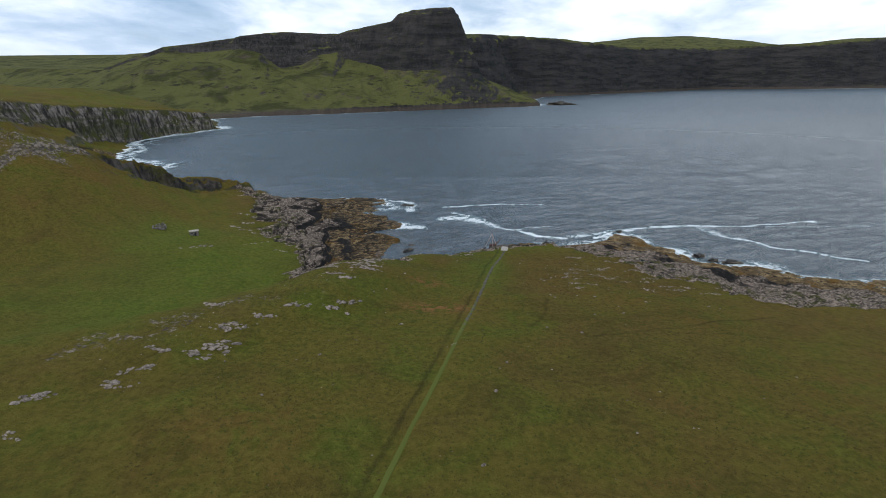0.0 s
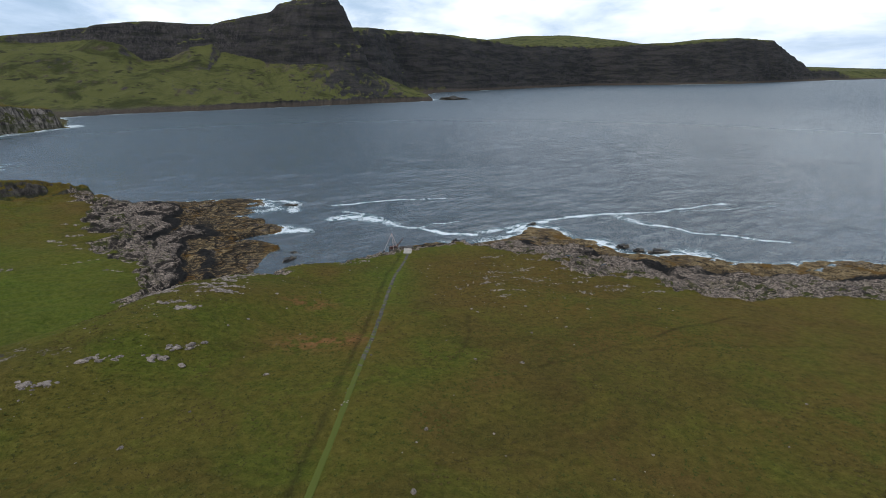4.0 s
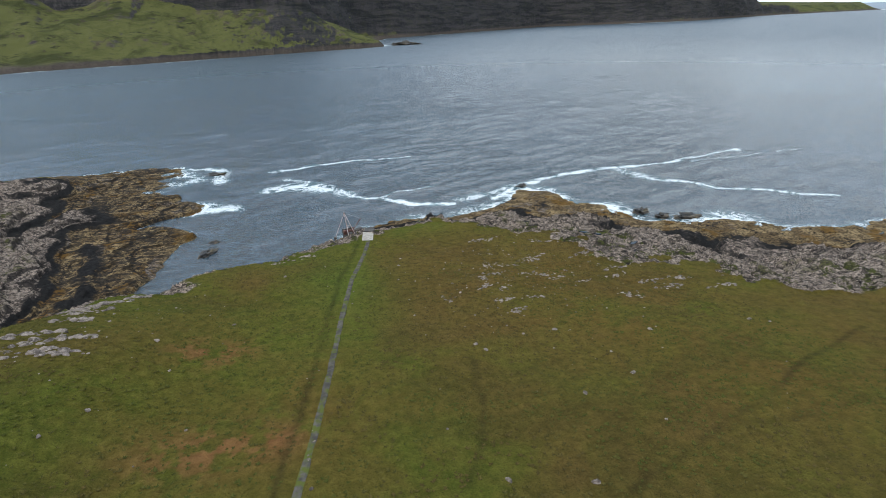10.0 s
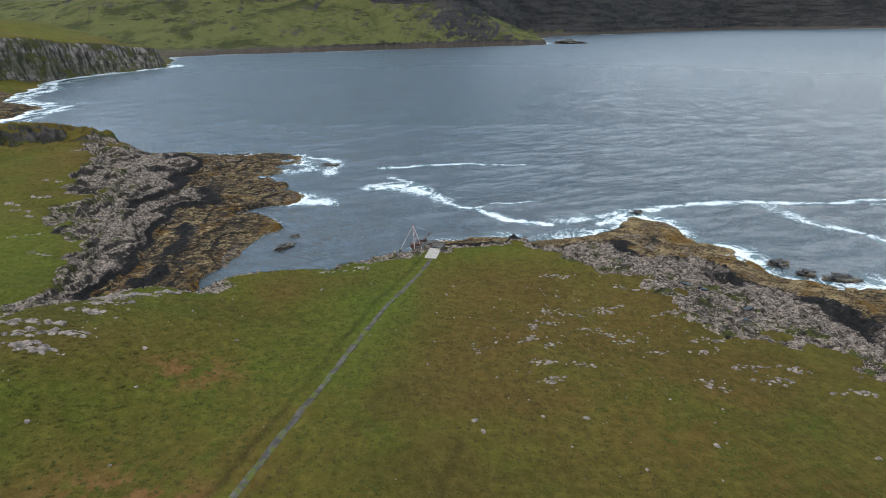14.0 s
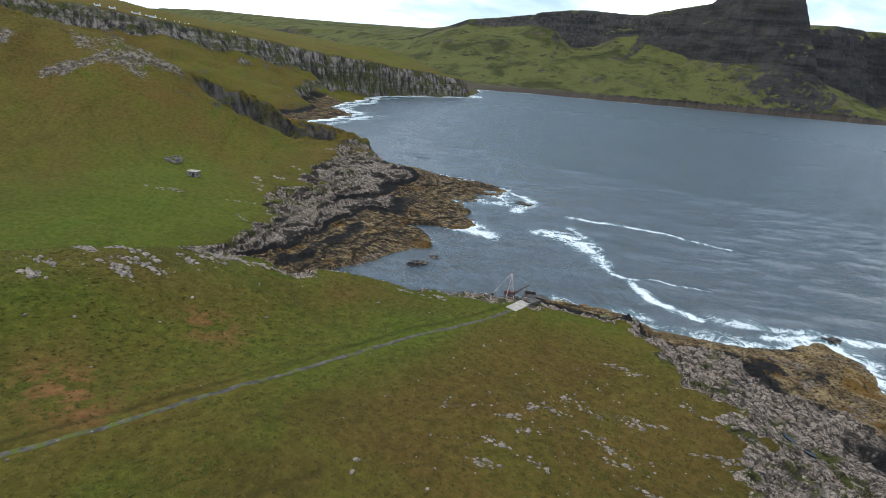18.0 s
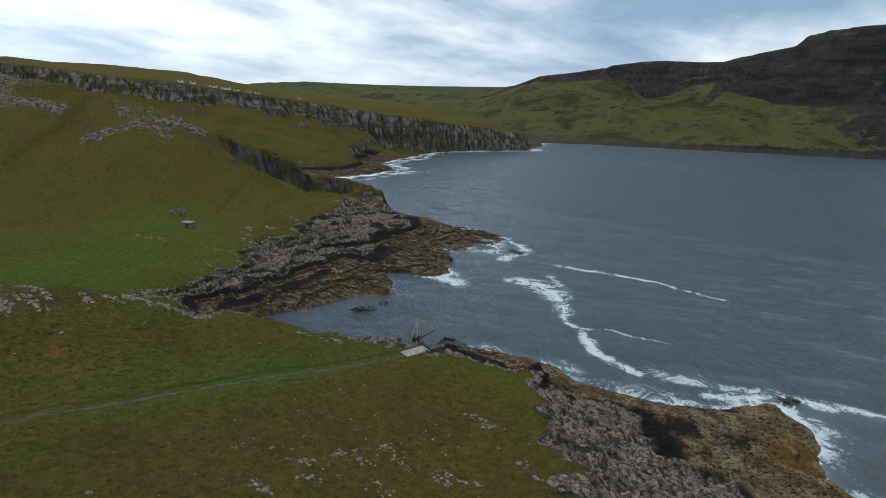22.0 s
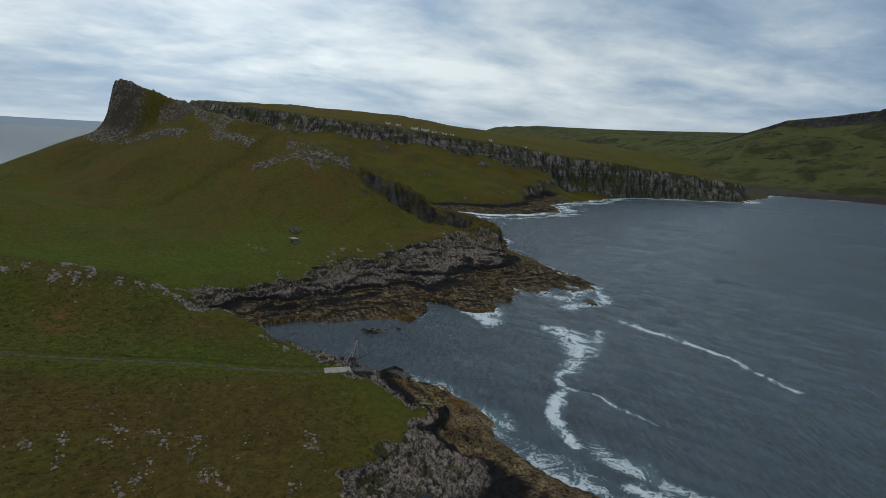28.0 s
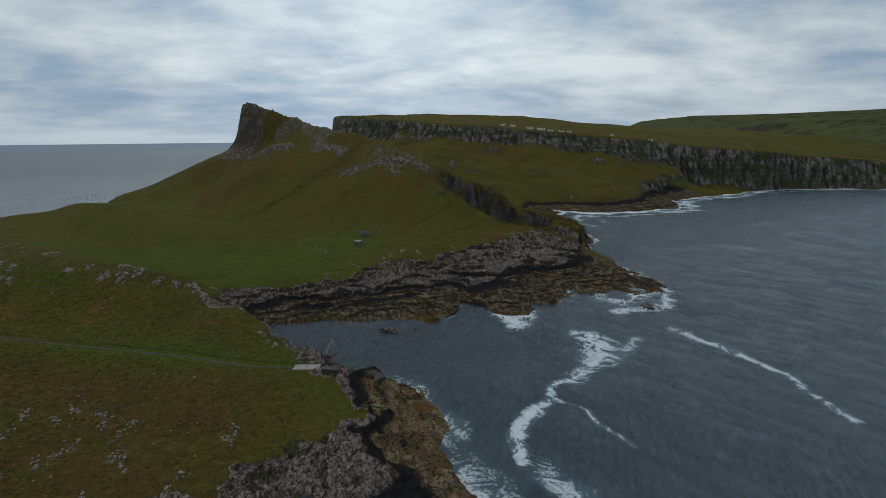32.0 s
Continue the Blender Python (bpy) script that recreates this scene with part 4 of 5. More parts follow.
def plain(name, lo, hi, rough=0.8, scale=2.0, metal=0.0, wear=None, bump=0.3):
    """Paint, timber, concrete or rust: two tones at two sizes, with worn spots."""
    k = Nodes(name)
    obj = k.n("ShaderNodeTexCoord").outputs["Object"]
    c = k.mix(k.lin(k.noise(scale, 6, 0.65, vec=obj), 0.35, 0.65), lo, hi)
    c = k.mix(k.lin(k.noise(scale * 7, 5, 0.6, vec=obj), 0.45, 0.75), c, k.mix(0.5, c, lo))
    if wear:
        c = k.mix(k.lin(k.noise(scale * 1.7, 7, 0.7, vec=obj), 0.54, 0.62), c, wear)
    k.bump(k.noise(scale * 6, 5, vec=obj), bump, 0.05)
    return k.done(c, rough, metal)


def stone_material():
    k = Nodes("lichened_stone")
    c = k.mix(k.lin(k.noise(1.1, 8, 0.7), 0.36, 0.62), (0.080, 0.063, 0.051), (0.35, 0.280, 0.228))
    c = k.mix(k.lin(k.noise(4.5, 6), 0.55, 0.72), c, (0.52, 0.435, 0.365))
    info = k.n("ShaderNodeObjectInfo").outputs["Random"]
    c = k.mix(k.lin(info, 0, 1, 0.0, 0.5), c, k.mix(0.6, c, (0.06, 0.05, 0.048)))
    k.bump(k.noise(2.4, 8, 0.7), 1.0, 0.3)
    k.b.inputs["Specular IOR Level"].default_value = 0.2
    return k.done(c, 0.9)


STONE = stone_material()
CONCRETE = plain("pale_concrete", (0.26, 0.225, 0.185), (0.42, 0.37, 0.31), 0.85, 0.9, wear=(0.22, 0.20, 0.16))
DARK_CONCRETE = plain("weathered_concrete", (0.030, 0.026, 0.023), (0.085, 0.072, 0.060), 0.85, 0.8, wear=(0.11, 0.092, 0.072))
WHITE_STEEL = plain("chipped_white_paint", (0.30, 0.235, 0.21), (0.48, 0.40, 0.37), 0.6, 1.5, wear=(0.20, 0.08, 0.05))
RUST = plain("rusty_red_steel", (0.055, 0.022, 0.015), (0.15, 0.055, 0.034), 0.75, 2.0, wear=(0.05, 0.03, 0.025))
GREY_STEEL = plain("grey_weathered_steel", (0.16, 0.16, 0.16), (0.34, 0.33, 0.32), 0.5, 3.0, 0.5)
WHITEWASH = plain("white_render", (0.62, 0.61, 0.58), (0.80, 0.79, 0.77), 0.8, 0.4)
SLATE = plain("grey_slate", (0.16, 0.165, 0.175), (0.30, 0.30, 0.31), 0.6, 0.7)
GLASS_DARK = plain("dark_window_glass", (0.02, 0.023, 0.027), (0.04, 0.045, 0.05), 0.08, 0.5, bump=0.0)
DRY_STONE = plain("dry_stone", (0.09, 0.075, 0.065), (0.26, 0.22, 0.19), 0.9, 1.2, wear=(0.05, 0.05, 0.03))


# ---- landing place: slab, ramp, crane ----
def footpath():
    k = Nodes("worn_path")
    c = k.mix(k.lin(k.noise(0.8, 7), 0.35, 0.65), (0.056, 0.049, 0.041), (0.112, 0.098, 0.082))
    x, y, z = k.xyz()
    grassy = k.math("ADD", k.lin(y, -60, -150, 0.0, 0.34), k.math("SUBTRACT", k.noise(0.55, 7, 0.65), 0.06))
    c = k.mix(k.lin(grassy, 0.42, 0.58), c, (0.085, 0.095, 0.02))
    k.b.inputs["Specular IOR Level"].default_value = 0.05
    k.bump(k.noise(3.0, 6), 0.6, 0.1)
    mat = k.done(c, 0.9)
    pts = []
    for (ax, ay), (bx, by) in zip(TRACK[:-1], TRACK[1:]):
        n = max(2, int(math.hypot(bx - ax, by - ay) / 0.7))
        pts += [(ax + (bx - ax) * i / n, ay + (by - ay) * i / n) for i in range(n)]
    bm = bmesh.new()
    rows = []
    for i in range(len(pts)):
        (px, py), (qx, qy) = pts[max(i - 4, 0)], pts[min(i + 4, len(pts) - 1)]
        ln = math.hypot(qx - px, qy - py)
        nx, ny = -(qy - py) / ln, (qx - px) / ln
        x0, y0 = pts[i]
        w = 0.46 + 0.10 * noise.noise((x0 * 0.3, y0 * 0.3, 0))
        zc = max(ground_at(x0 + nx * o, y0 + ny * o) for o in (-0.5, 0, 0.5)) + 0.03
        rows.append([bm.verts.new((x0 + nx * o, y0 + ny * o, zc + dz)) for o, dz in ((-w - 0.12, -0.35), (-w, -0.02), (-w * 0.4, 0.02), (w * 0.4, 0.02), (w, -0.02), (w + 0.12, -0.35))])
    for a, b in zip(rows[:-1], rows[1:]):
        for i in range(5):
            bm.faces.new((a[i], a[i + 1], b[i + 1], b[i]))
    ob = new("footpath", mesh_of("footpath", bm, mat))
    tagged(ob, "narrow grey worn concrete path running straight over the turf", "path", kind="structure")


footpath()

slab_z = sum(ground_at(x, y) for x in (-0.6, 0.8, 2.3) for y in (-3.2, -0.5, 2)) / 9 + 0.10
slab = thing("concrete_slab", (0.9, -0.6, slab_z), "pale concrete slab at the end of the footpath", "slab", turn=-9)
part("pour", box((2.9, 3.1, 0.6), (0, -1.58, -0.18), 0.04), CONCRETE, slab)
part("pour", box((2.9, 3.0, 0.6), (0, 1.52, -0.19), 0.04), CONCRETE, slab)
ramp = thing("concrete_ramp", (2.0, 5.0, slab_z - 0.2), "dark weathered concrete ramp leading off the pale slab", "ramp", turn=-9)
bm = box((2.7, 4.0, 1.4), (0, 0, -0.66), 0.05, turn=Matrix.Rotation(radians(-6), 4, "X"))
part("deck", bm, DARK_CONCRETE, ramp)
part("kerb", box((0.2, 4.0, 0.3), (1.3, 0, 0.1), 0.03, turn=Matrix.Rotation(radians(-6), 4, "X")), DARK_CONCRETE, ramp)


def crane():
    z = ground_at(-3.2, 3.6)
    c = thing("derrick_crane", (-3.2, 3.8, z - 0.1), "derelict hand derrick with white struts and rusty red winch", "crane", turn=8)
    part("footing", box((3.0, 2.6, 0.9), (0, 0, 0.0), 0.06), DARK_CONCRETE, c, "stained concrete footing")
    top = (-0.9, 1.9, 6.0)
    for foot in ((-0.9, -0.9, 0.55), (0.95, -0.9, 0.55)):
        part("mast_leg", beam(foot, top, 0.10), WHITE_STEEL, c)
    part("mast_leg", beam((-0.3, 1.6, 0.55), top, 0.07), WHITE_STEEL, c)
    part("back_stay", beam((-4.4, -0.6, 0.5), top, 0.08), WHITE_STEEL, c, "long white timber back stay")
    part("stay_block", box((0.7, 0.7, 0.9), (-4.5, -0.6, 0.15), 0.05), DARK_CONCRETE, c)
    part("cross_bar", beam((-0.9, 0.3, 2.9), (0.13, 0.3, 2.9), 0.05), WHITE_STEEL, c)
    part("mast_cap", box((0.34, 0.34, 0.3), (-0.9, 1.9, 6.02), 0.05), RUST, c)
    # jib: a light lattice leaning out over the water
    bm = None
    a0, a1 = Vector((0.35, 0.6, 0.9)), Vector((3.6, 2.6, 3.6))
    side = Vector((-0.58, 0.80, 0)) * 0.22
    up = Vector((0, 0, 0.30))
    n = 9
    for o in (side, -side):
        bm = beam(a0 + o, a1 + o * 0.4, 0.05, bm, 6)
    bm = beam(a0 + up, a1 + up * 0.4, 0.05, bm, 6)
    for i in range(n):
        p, q = a0.lerp(a1, i / n), a0.lerp(a1, (i + 1) / n)
        s = 1 - 0.6 * i / n
        bm = beam(p + side * s, q + up * s, 0.025, bm, 5)
        bm = beam(p - side * s, q + up * s, 0.025, bm, 5)
        bm = beam(p + side * s, q - side * s, 0.025, bm, 5)
    part("jib", bm, RUST, c, "rusty lattice jib leaning seaward")
    part("topping_wire", beam(top, a1, 0.02, None, 5), GREY_STEEL, c)
    part("winch_drum", wheel((0, 0.1, 1.45), (1, 0, 0), 0.36, 1.1), RUST, c)
    part("gear_wheel", wheel((0.72, 0.0, 1.55), (1, 0, 0), 0.62, 0.10), RUST, c)
    part("gear_wheel", wheel((-0.72, 0.15, 1.25), (1, 0, 0), 0.45, 0.10), RUST, c)
    for s in (-1, 1):
        bm = beam((s * 0.62, -0.75, 0.5), (s * 0.62, 0.1, 2.1), 0.07, None, 6)
        bm = beam((s * 0.62, 0.85, 0.5), (s * 0.62, 0.1, 2.1), 0.07, bm, 6)
        part("winch_frame", bm, RUST, c)
    part("crank_handle", beam((0.9, 0.0, 1.55), (1.25, 0.0, 1.55), 0.03, beam((1.25, 0, 1.55), (1.25, 0.35, 1.8), 0.03)), GREY_STEEL, c)
    part("engine_box", box((1.0, 0.9, 1.0), (-1.35, 0.7, 0.95), 0.06), RUST, c)
    for i, (x, y) in enumerate(((1.5, -0.6), (1.6, 0.6), (1.4, 1.5))):
        part("rail_post", beam((x, y, 0.3), (x, y, 1.5), 0.03, None, 6), GREY_STEEL, c)
    part("hand_rail", beam((1.5, -0.6, 1.5), (1.6, 0.6, 1.5), 0.025, beam((1.6, 0.6, 1.5), (1.4, 1.5, 1.5), 0.025)), GREY_STEEL, c)


crane()

# the old landing block below the ramp
z = ground_at(-1.5, 15)
block = thing("landing_block", (-1.2, 14.8, max(z, 1.0) - 2.1), "dark weathered concrete landing block above the water", "platform", turn=20)
part("plinth", box((6.2, 4.6, 4.6), (0, 0, -0.6), 0.12), DARK_CONCRETE, block)
part("top_slab", box((6.6, 5.0, 0.35), (0, 0, 1.85), 0.06), DARK_CONCRETE, block, "cracked brown concrete top")
part("side_wall", box((0.4, 4.6, 0.9), (-2.9, 0, 2.4), 0.05), DARK_CONCRETE, block)
part("end_wall", box((3.0, 0.4, 0.8), (-1.4, 2.2, 2.4), 0.05), DARK_CONCRETE, block)
z = ground_at(17, 14.2)
pool = thing("pool_wall", (17.2, 14.4, z + 0.4), "low dark concrete wall holding a rock pool", "wall", turn=62)
part("wall_face", box((4.2, 0.4, 1.3), (0, 0, -0.5), 0.05), DARK_CONCRETE, pool)
part("wall_return", box((0.4, 2.4, 1.2), (-2.0, 1.3, -0.55), 0.05), DARK_CONCRETE, pool)

# ---- the hut, the ruin and the far houses ----
def hut():
    x, y = -144, 13.6
    z = min(ground_at(x + i, y + j) for i in (-2, 2) for j in (-1.4, 1.4))
    h = thing("stone_hut", (x, y, z), "small pale flat-roofed stone hut alone on the turf", "hut", turn=28)
    part("wall", box((3.9, 2.6, 2.3), (0, 0, 1.0), 0.05), DRY_STONE, h)
    part("roof", box((4.3, 3.0, 0.25), (0, 0, 2.25), 0.05), CONCRETE, h, "pale flat slab roof")
    part("doorway", box((0.8, 0.1, 1.5), (0.5, -1.3, 0.85), 0.01), GLASS_DARK, h)
    part("window", box((0.5, 0.1, 0.5), (-0.9, -1.3, 1.3), 0.01), GLASS_DARK, h)


hut()


def ruin():
    x, y = -162, 17
    z = ground_at(x, y) - 0.2
    r = thing("ruined_hut", (x, y, z), "roofless tumbled dry-stone ruin in the grass", "ruin", turn=24)
    rnd = random.Random(5)
    for (ax, ay), (bx, by), tall in (((-2.6, -1.8), (2.6, -1.8), 1.0), ((2.6, -1.8), (2.6, 1.8), 1.7), ((2.6, 1.8), (-2.6, 1.8), 1.9), ((-2.6, 1.8), (-2.6, -1.8), 1.3)):
        bm = None
        n = 9
        for i in range(n):
            u = (i + 0.5) / n
            hgt = tall * rnd.uniform(0.45, 1.1)
            bm = box((0.62 if ay == by else 0.6, 0.62 if ax == bx else 0.6, hgt + 0.6), (ax + (bx - ax) * u, ay + (by - ay) * u, hgt / 2 - 0.2), 0.08, bm)
        part("wall", bm, DRY_STONE, r)


ruin()


def house(x, y, long, wide, tall, turn, label):
    z = min(ground_at(x + i, y + j) for i in (-3, 3) for j in (-3, 3))
    h = thing("house", (x, y, z - 0.4), label, "house", "houses on the hill", turn)
    part("wall", box((long, wide, tall + 0.8), (0, 0, tall / 2), 0.04), WHITEWASH, h)
    bm = bmesh.new()
    e, r = wide / 2 + 0.3, tall + 0.35
    vs = [bm.verts.new(p) for p in ((-long / 2 - .2, -e, r), (long / 2 + .2, -e, r), (long / 2 + .2, e, r), (-long / 2 - .2, e, r), (-long / 2 - .2, 0, r + wide * 0.30), (long / 2 + .2, 0, r + wide * 0.30))]
    for f in ((0, 1, 5, 4), (2, 3, 4, 5), (0, 4, 3), (1, 2, 5), (3, 2, 1, 0)):
        bm.faces.new([vs[i] for i in f])
    roof = part("roof", bm, SLATE, h)
    for s in (-1, 1):
        part("chimney", box((0.7, 0.7, 1.3), (s * (long / 2 - 0.5), 0, r + wide * 0.30 + 0.2), 0.03), WHITEWASH, roof)
    for s in (-1, 1):
        for u in (-0.3, 0.3):
            part("window", box((1.0, 0.12, 1.1), (u * long, s * wide / 2, tall * 0.62), 0.01), GLASS_DARK, h)
    part("door", box((0.9, 0.12, 2.0), (0, wide / 2, 1.4), 0.01), SLATE, h)


for x, y, a, b, c, t in ((-581, 207, 7, 4.5, 2.2, 70), (-576, 219, 7, 4.5, 2.3, 65), (-570, 240, 10, 5, 2.6, 75), (-565, 253, 12, 5, 2.7, 70), (-561, 264, 7, 4.5, 2.3, 60), (-556, 277, 7, 4.5, 2.3, 75), (-552, 286, 6, 4, 2.2, 70), (-540, 338, 5, 4, 2.0, 40), (-520, 380, 6, 4, 2.1, 50)):
    house(x, y, a * 0.85, b * 0.75, c * 0.75, t, "small white house with a grey roof on the far moor")
z = ground_at(-614, -8)
mast = thing("mast", (-614, -8, z), "thin dark mast with a box on the far skyline", "mast")
part("pole", beam((0, 0, -1), (0, 0, 6), 0.25), GREY_STEEL, mast)
part("cabinet", box((2.4, 2.0, 2.6), (0, 0, 5.2), 0.1), SLATE, mast)


# ---- stones ----
def stone_mesh(seed, flat=0.6):
    rnd = random.Random(seed)
    bm = bmesh.new()
    bmesh.ops.create_icosphere(bm, subdivisions=2, radius=1)
    off = Vector((seed * 3.7, seed * 1.3, 0))
    planes = [Vector((rnd.uniform(-1, 1), rnd.uniform(-1, 1), rnd.uniform(-0.3, 1))).normalized() for _ in range(9)]
    for v in bm.verts:
        p = v.co.copy()
        for n in planes:
            over = p.dot(n) - 0.72
            if over > 0:
                p -= n * over * 0.9
        p *= 1 + 0.12 * noise.noise(p * 2.2 + off)
        v.co = Vector((p.x, p.y * 0.85, p.z * flat))
    return mesh_of("stone", bm, STONE)


STONES = [stone_mesh(i, 0.45 + 0.06 * i) for i in range(7)]


BARE = np.zeros_like(GZ)


def outcrop(x, y, reach, count, size, label, group):
    j0, j1 = np.searchsorted(gy, (y - 5, y + 5))
    i0, i1 = np.searchsorted(gx, (x - 5, x + 5))
    rnd = random.Random(int(x * 31 + y * 17))
    lean = rnd.uniform(-20, 30)
    ca, sa = math.cos(radians(lean)), math.sin(radians(lean))
    ex, ey = GX[j0:j1, i0:i1] - x, GY[j0:j1, i0:i1] - y
    near = np.hypot((ex * ca + ey * sa) / 1.6, (ey * ca - ex * sa) / 0.6)
    BARE[j0:j1, i0:i1] = np.maximum(BARE[j0:j1, i0:i1], 0.65 * np.exp(-(near / reach) ** 2))
    z = ground_at(x, y)
    o = thing("rock_outcrop", (x, y, z), label, "rocks", group)
    for i in range(count):
        a, d = rnd.uniform(0, 6.28), reach * rnd.random() ** 0.7
        pu, pv = d * math.cos(a) * 1.7, d * math.sin(a) * 0.6
        px, py = pu * ca - pv * sa, pu * sa + pv * ca
        s = size * rnd.uniform(0.35, 1.0) ** 1.3
        c = new("stone", STONES[rnd.randrange(7)])
        c.parent = o
        c.matrix_local = Matrix.Translation((px, py, ground_at(x + px, y + py) - z - 0.04 * s)) @ Euler((rnd.uniform(-.25, .25), rnd.uniform(-.25, .25), radians(lean) + rnd.uniform(-.5, .5))).to_matrix().to_4x4() @ Matrix.Diagonal((s * rnd.uniform(1, 1.7), s, s * rnd.uniform(0.6, 1.1), 1))


FLAT = "broken pale grey rock outcrop lying flat in the turf"
CRAGGY = "craggy grey rock outcrop on the turf ridge"
for x, y in ((28, -12), (31.5, -12.5), (35, -30), (25, -31), (28.5, -32), (21, -38), (20, -43), (23, -45), (31, -38), (34, -39.5), (36, -42), (21, -51), (27, -51), (22, -56), (41, -45), (24, -36), (38, -28)):
    outcrop(x, y, 1.6, 13, 0.46, FLAT, "outcrops on the slope")
for x, y in ((47, -55), (55, -48), (57, -52), (62, -48), (52, -40), (48, -30), (43, -18), (50, -44), (68, -54)):
    outcrop(x, y, 2.2, 13, 0.55, "grey rock breaking through the turf above the shore", "outcrops by the shore")
for x, y in ((-18, -12), (-24, -15), (-11, -4.5), (-15, -10), (-6, 1.0)):
    outcrop(x, y, 1.9, 8, 0.6, "low grey rocks along the brink of the cove", "outcrops at the brink")
for x, y in ((-60.6, -63), (-58.6, -56.8), (-52.7, -56.5), (-48, -64.3), (-51.4, -64.4), (-58.4, -72.1), (-54, -76), (-50.4, -91), (-49.6, -38.4), (-51.6, -44.6), (-52, -49.4), (-55, -39.5), (-48, -59), (-64.4, -63.3), (-53, -41), (-46, -35)):
    outcrop(x, y, 2.2, 18, 0.78, CRAGGY, "crags of the ridge")
for x, y in ((-103, -141.6), (-91, -135.7), (-89, -130.4), (-88, -123), (-79, -123), (-75, -117.5), (-76.3, -109.7), (-85.8, -97), (-62.9, -96.6), (-54, -95.3), (-69.7, -104), (-99.5, -153), (-52, -60.4), (-87, -96.5), (-77, -112), (-76.4, -119.6), (-62.7, -58.5)):
    outcrop(x, y, 2.3, 17, 0.80, CRAGGY, "crags of the ridge")
for x, y in ((-125, 28), (-118, 26), (-132, 34), (-128, 42), (-137, 60), (-112, 12), (-100, 0), (-133, -2), (-138, -6)):
    outcrop(x, y, 2.5, 8, 0.9, "grey rocks at the edge of the green hollow", "rocks by the hollow")
# broken rock shows level with the turf round the outcrops
ground.data.attributes["crag"].data.foreach_set("value", np.maximum(CRAG, BARE).astype(np.float32).ravel())
for i, (x, y) in enumerate(((11, -49), (14, -45), (11, -70), (25, -65), (-20, -27), (4, -98.5), (12.7, -101), (29.5, -81.5), (-45, -81), (-42, -75.6), (10, -68), (-12.5, -137), (-59, -139), (-16, -160), (-9, -123), (-38, -58), (-28, -50), (20, -85), (40, -70), (-35, -100), (47, -20), (5, -25), (60, -70), (-52, -120))):
    s = 0.34 + 0.04 * (i % 4)
    b = new("boulder", STONES[i % 7])
    b.matrix_world = Matrix.Translation((x, y, ground_at(x, y) + 0.05)) @ Euler((0, 0, i)).to_matrix().to_4x4() @ Matrix.Diagonal((s * 1.3, s, s, 1))
    tagged(b, "lone pale boulder lying in the grass", "boulder", "lone boulders")


def sea_rock(x, y, long, wide, tall, turn, seed, label):
    bm = bmesh.new()
    bmesh.ops.create_icosphere(bm, subdivisions=4, radius=1)
    for v in bm.verts:
        p = v.co
        k = 1 + 0.75 * noise.fractal(p * 1.7 + Vector((seed, 0, 0)), 0.9, 2.0, 4)
        v.co = Vector((p.x * long * k, p.y * wide * k, max(p.z, -0.4) * tall * k))
    ob = new("sea_rock", mesh_of("sea_rock", bm, SEA_ROCK))
    ob.matrix_world = Matrix.Translation((x, y, 0.0)) @ Matrix.Rotation(radians(turn), 4, "Z")
    tagged(ob, label, "rock", "rocks in the sea")


SEA_ROCK = plain("wet_black_rock", (0.012, 0.011, 0.010), (0.075, 0.058, 0.040), 0.55, 0.35, wear=(0.13, 0.095, 0.045), bump=0.8)
sea_rock(258, 1290, 34, 10, 7, 5, 1, "low black skerry ringed by surf off the far point")
for i, (x, y, a, b, c, t) in enumerate(((66.5, 53, 2.2, 1.2, 0.9, 20), (103, 3, 3.4, 1.8, 1.1, -20), (92, 12, 3, 2, 1.2, 30), (96, 6, 2.4, 1.6, 1.0, 0), (-44, 22, 2.6, 1.4, 0.7, 60), (-43, 30, 1.6, 1, 0.6, 10), (-52, 118, 4, 1.6, 0.8, -10))):
    sea_rock(x, y, a, b, c, t, i + 3, "small weed-brown rock awash near the shore")


def scatter(name, label, category, spots, meshes_v, faces, material):
    """Many small pieces joined in one mesh."""
    V, F, base = [], [], 0
    for (x, y, z, s, turn, tall), k in spots:
        v = meshes_v[k]
        c, n = math.cos(turn), math.sin(turn)
        V.append(np.stack([x + s * (v[:, 0] * c - v[:, 1] * n), y + s * (v[:, 0] * n + v[:, 1] * c), z + tall * v[:, 2]], -1))
        F.append(faces[k] + base)
        base += len(v)
    me = bpy.data.meshes.new(name)
    me.from_pydata(np.concatenate(V).tolist(), [], np.concatenate(F).tolist())
    me.materials.append(material)
    ob = new(name, me)
    return tagged(ob, label, category, kind="stuff")


def low_stone(seed):
    bm = bmesh.new()
    bmesh.ops.create_icosphere(bm, subdivisions=1, radius=1)
    rnd = random.Random(seed)
    for v in bm.verts:
        v.co *= rnd.uniform(0.72, 1.12)
        v.co.z *= 0.7
    bm.verts.index_update()
    v = np.array([p.co[:] for p in bm.verts])
    f = np.array([[q.index for q in p.verts] for p in bm.faces])
    bm.free()
    return v, f


def tuft(seed):
    """A small tussock: a ring of leaning blades."""
    rnd = random.Random(seed)
    v, f = [], []
    for i in range(6):
        a = i * 1.05 + rnd.uniform(-.3, .3)
        c, s = math.cos(a), math.sin(a)
        out, w, tall = rnd.uniform(0.7, 1.2), rnd.uniform(0.25, 0.45), rnd.uniform(0.6, 1.1)
        b = len(v)
        v += [(-s * w, c * w, -0.1), (s * w, -c * w, -0.1), (c * out, s * out, tall)]
        f += [(b, b + 1, b + 2)]
    return np.array(v), np.array(f)


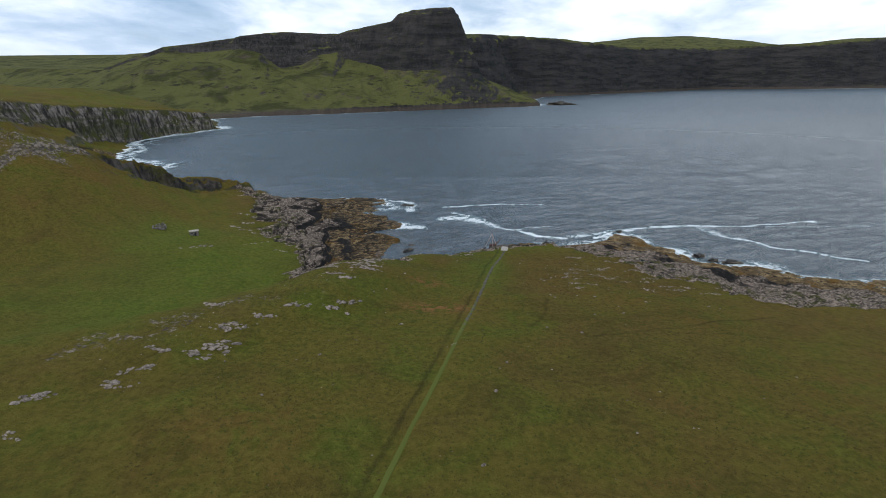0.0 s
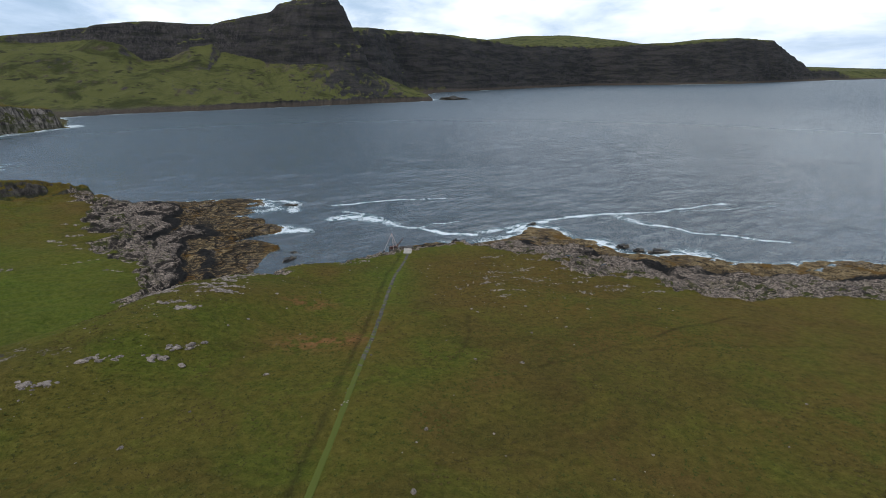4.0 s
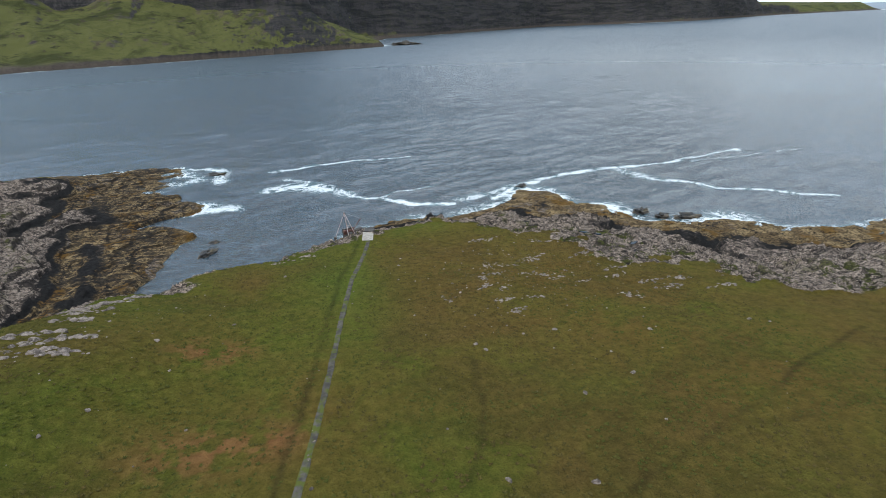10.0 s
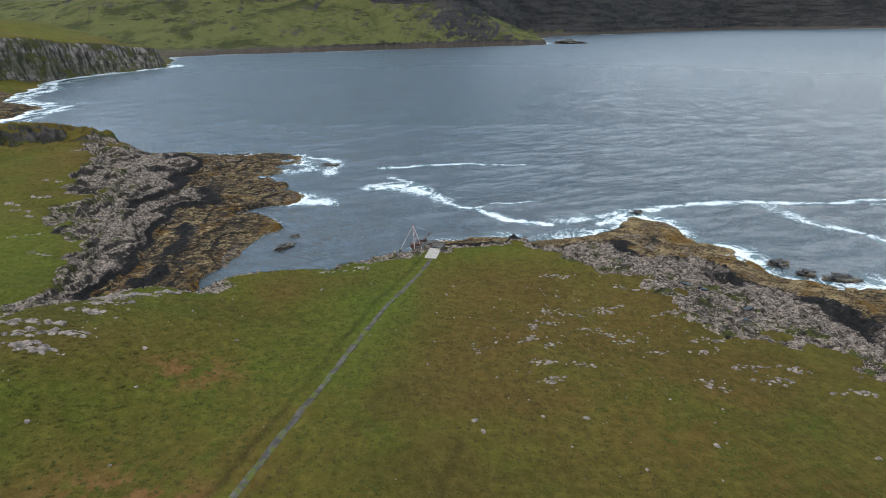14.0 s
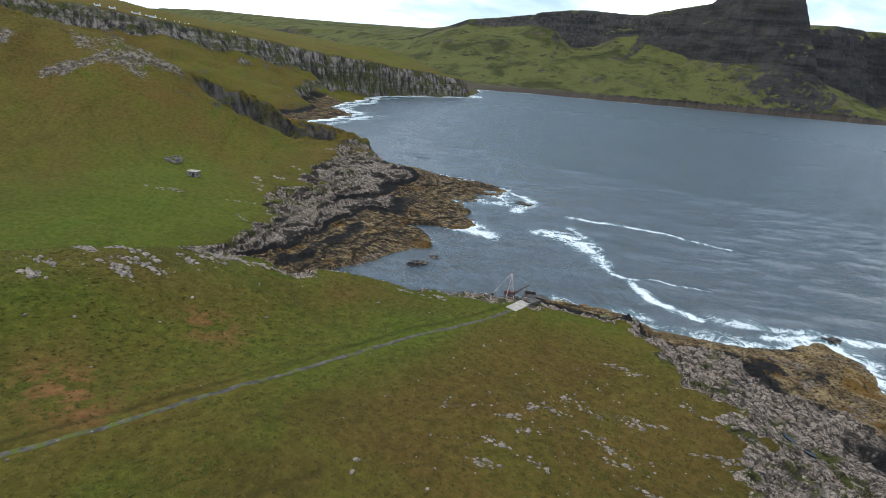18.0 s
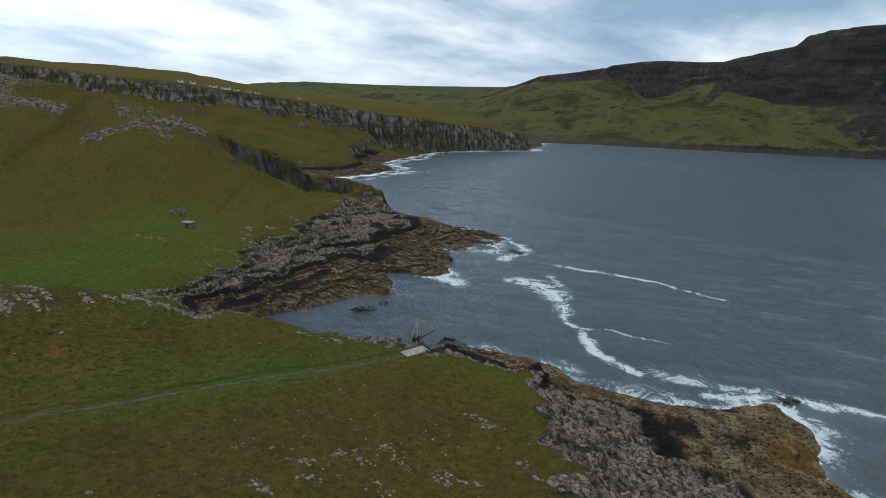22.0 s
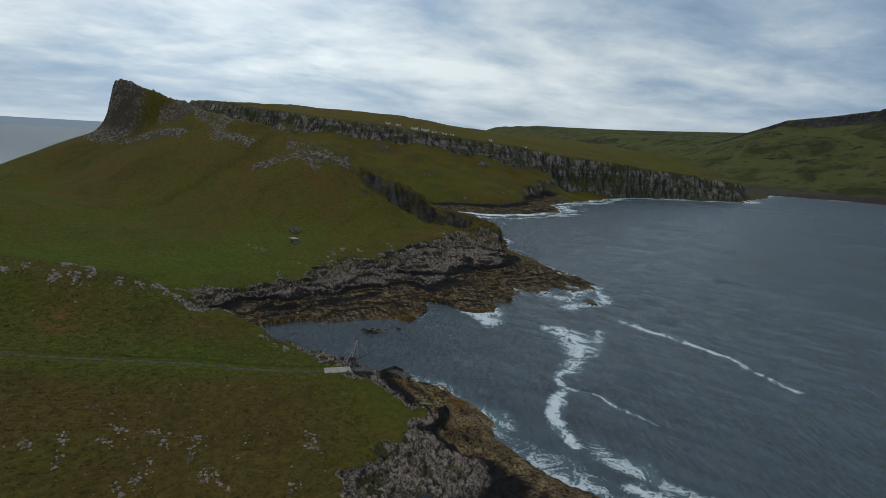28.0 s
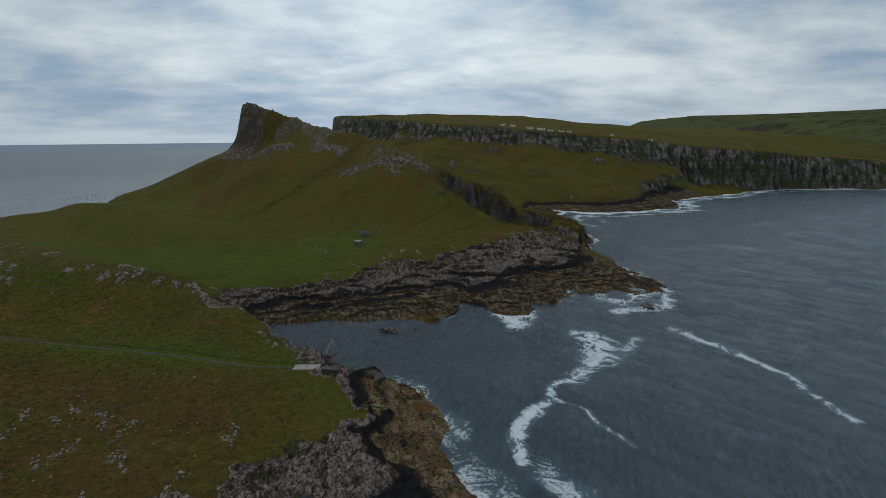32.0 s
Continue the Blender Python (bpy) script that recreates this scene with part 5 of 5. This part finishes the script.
rnd = random.Random(11)
low = [low_stone(i) for i in range(5)]
idx = np.argwhere((ROCK > 0.6) & (BELT > 0.50) & (GX > -155) & (GX < 130) & (GY > -66) & (GY < 135) & (DIST > 2))
spots = []
for j, i in idx[np.random.RandomState(3).permutation(len(idx))[:1500]]:
    s = 0.09 + 0.26 * rnd.random() ** 4
    spots.append(((gx[i] + rnd.uniform(-.3, .3), gy[j] + rnd.uniform(-.3, .3), GZ[j, i] + 0.1 * s, s * 1.3, rnd.uniform(0, 6.28), s), rnd.randrange(5)))
scatter("shore_rubble", "loose grey rubble on the shore rocks", "rubble", spots, [m[0] for m in low], [m[1] for m in low], STONE)
spots = []
for _ in range(560):
    a = rnd.random()
    if a < 0.5:
        x, y = rnd.gauss(26, 13), rnd.gauss(-38, 14)
    elif a < 0.8:
        t = rnd.random()
        x, y = -40 - 50 * t + rnd.gauss(0, 7), -40 - 95 * t + rnd.gauss(0, 7)
    else:
        x, y = rnd.uniform(-60, 70), rnd.uniform(-170, -5)
    if a > 0.97:
        y = rnd.uniform(-116, -82)
        x = np.interp(-y, [-p[1] for p in TRACK], [p[0] for p in TRACK]) + rnd.gauss(0, 0.3)
    s = 0.07 + 0.2 * rnd.random() ** 2.5
    spots.append(((x, y, ground_at(x, y) + 0.02, s * 1.2, rnd.uniform(0, 6.28), s), rnd.randrange(5)))
scatter("field_stones", "small pale stones scattered in the turf", "stones", spots, [m[0] for m in low], [m[1] for m in low], STONE)


def tuft_material():
    k = Nodes("tussock_grass")
    r = k.n("ShaderNodeNewGeometry").outputs["Random Per Island"]
    c = k.mix(r, (0.038, 0.046, 0.007), (0.088, 0.084, 0.017))
    c = k.mix(k.lin(k.noise(0.05, 4), 0.42, 0.62), c, k.mix(r, (0.046, 0.035, 0.009), (0.100, 0.072, 0.021)))
    k.b.inputs["Specular IOR Level"].default_value = 0.1
    return k.done(c, 0.9)


tufts = [tuft(i) for i in range(6)]
spots = []
for _ in range(20000):
    x, y = rnd.uniform(-75, 66), -168 + 168 * rnd.random() ** 0.8
    j, i = np.searchsorted(gy, y) - 1, np.searchsorted(gx, x) - 1
    if ROCK[j, i] > 0.2 or abs(x - 0.187 * y - 0.3) < 1.7:
        continue
    s = 0.16 + 0.24 * rnd.random()
    spots.append(((x, y, ground_at(x, y), s, rnd.uniform(0, 6.28), s * 0.5), rnd.randrange(6)))
scatter("tussocks", "coarse green and straw-coloured grass tussocks", "grass", spots, [m[0] for m in tufts], [m[1] for m in tufts], tuft_material())
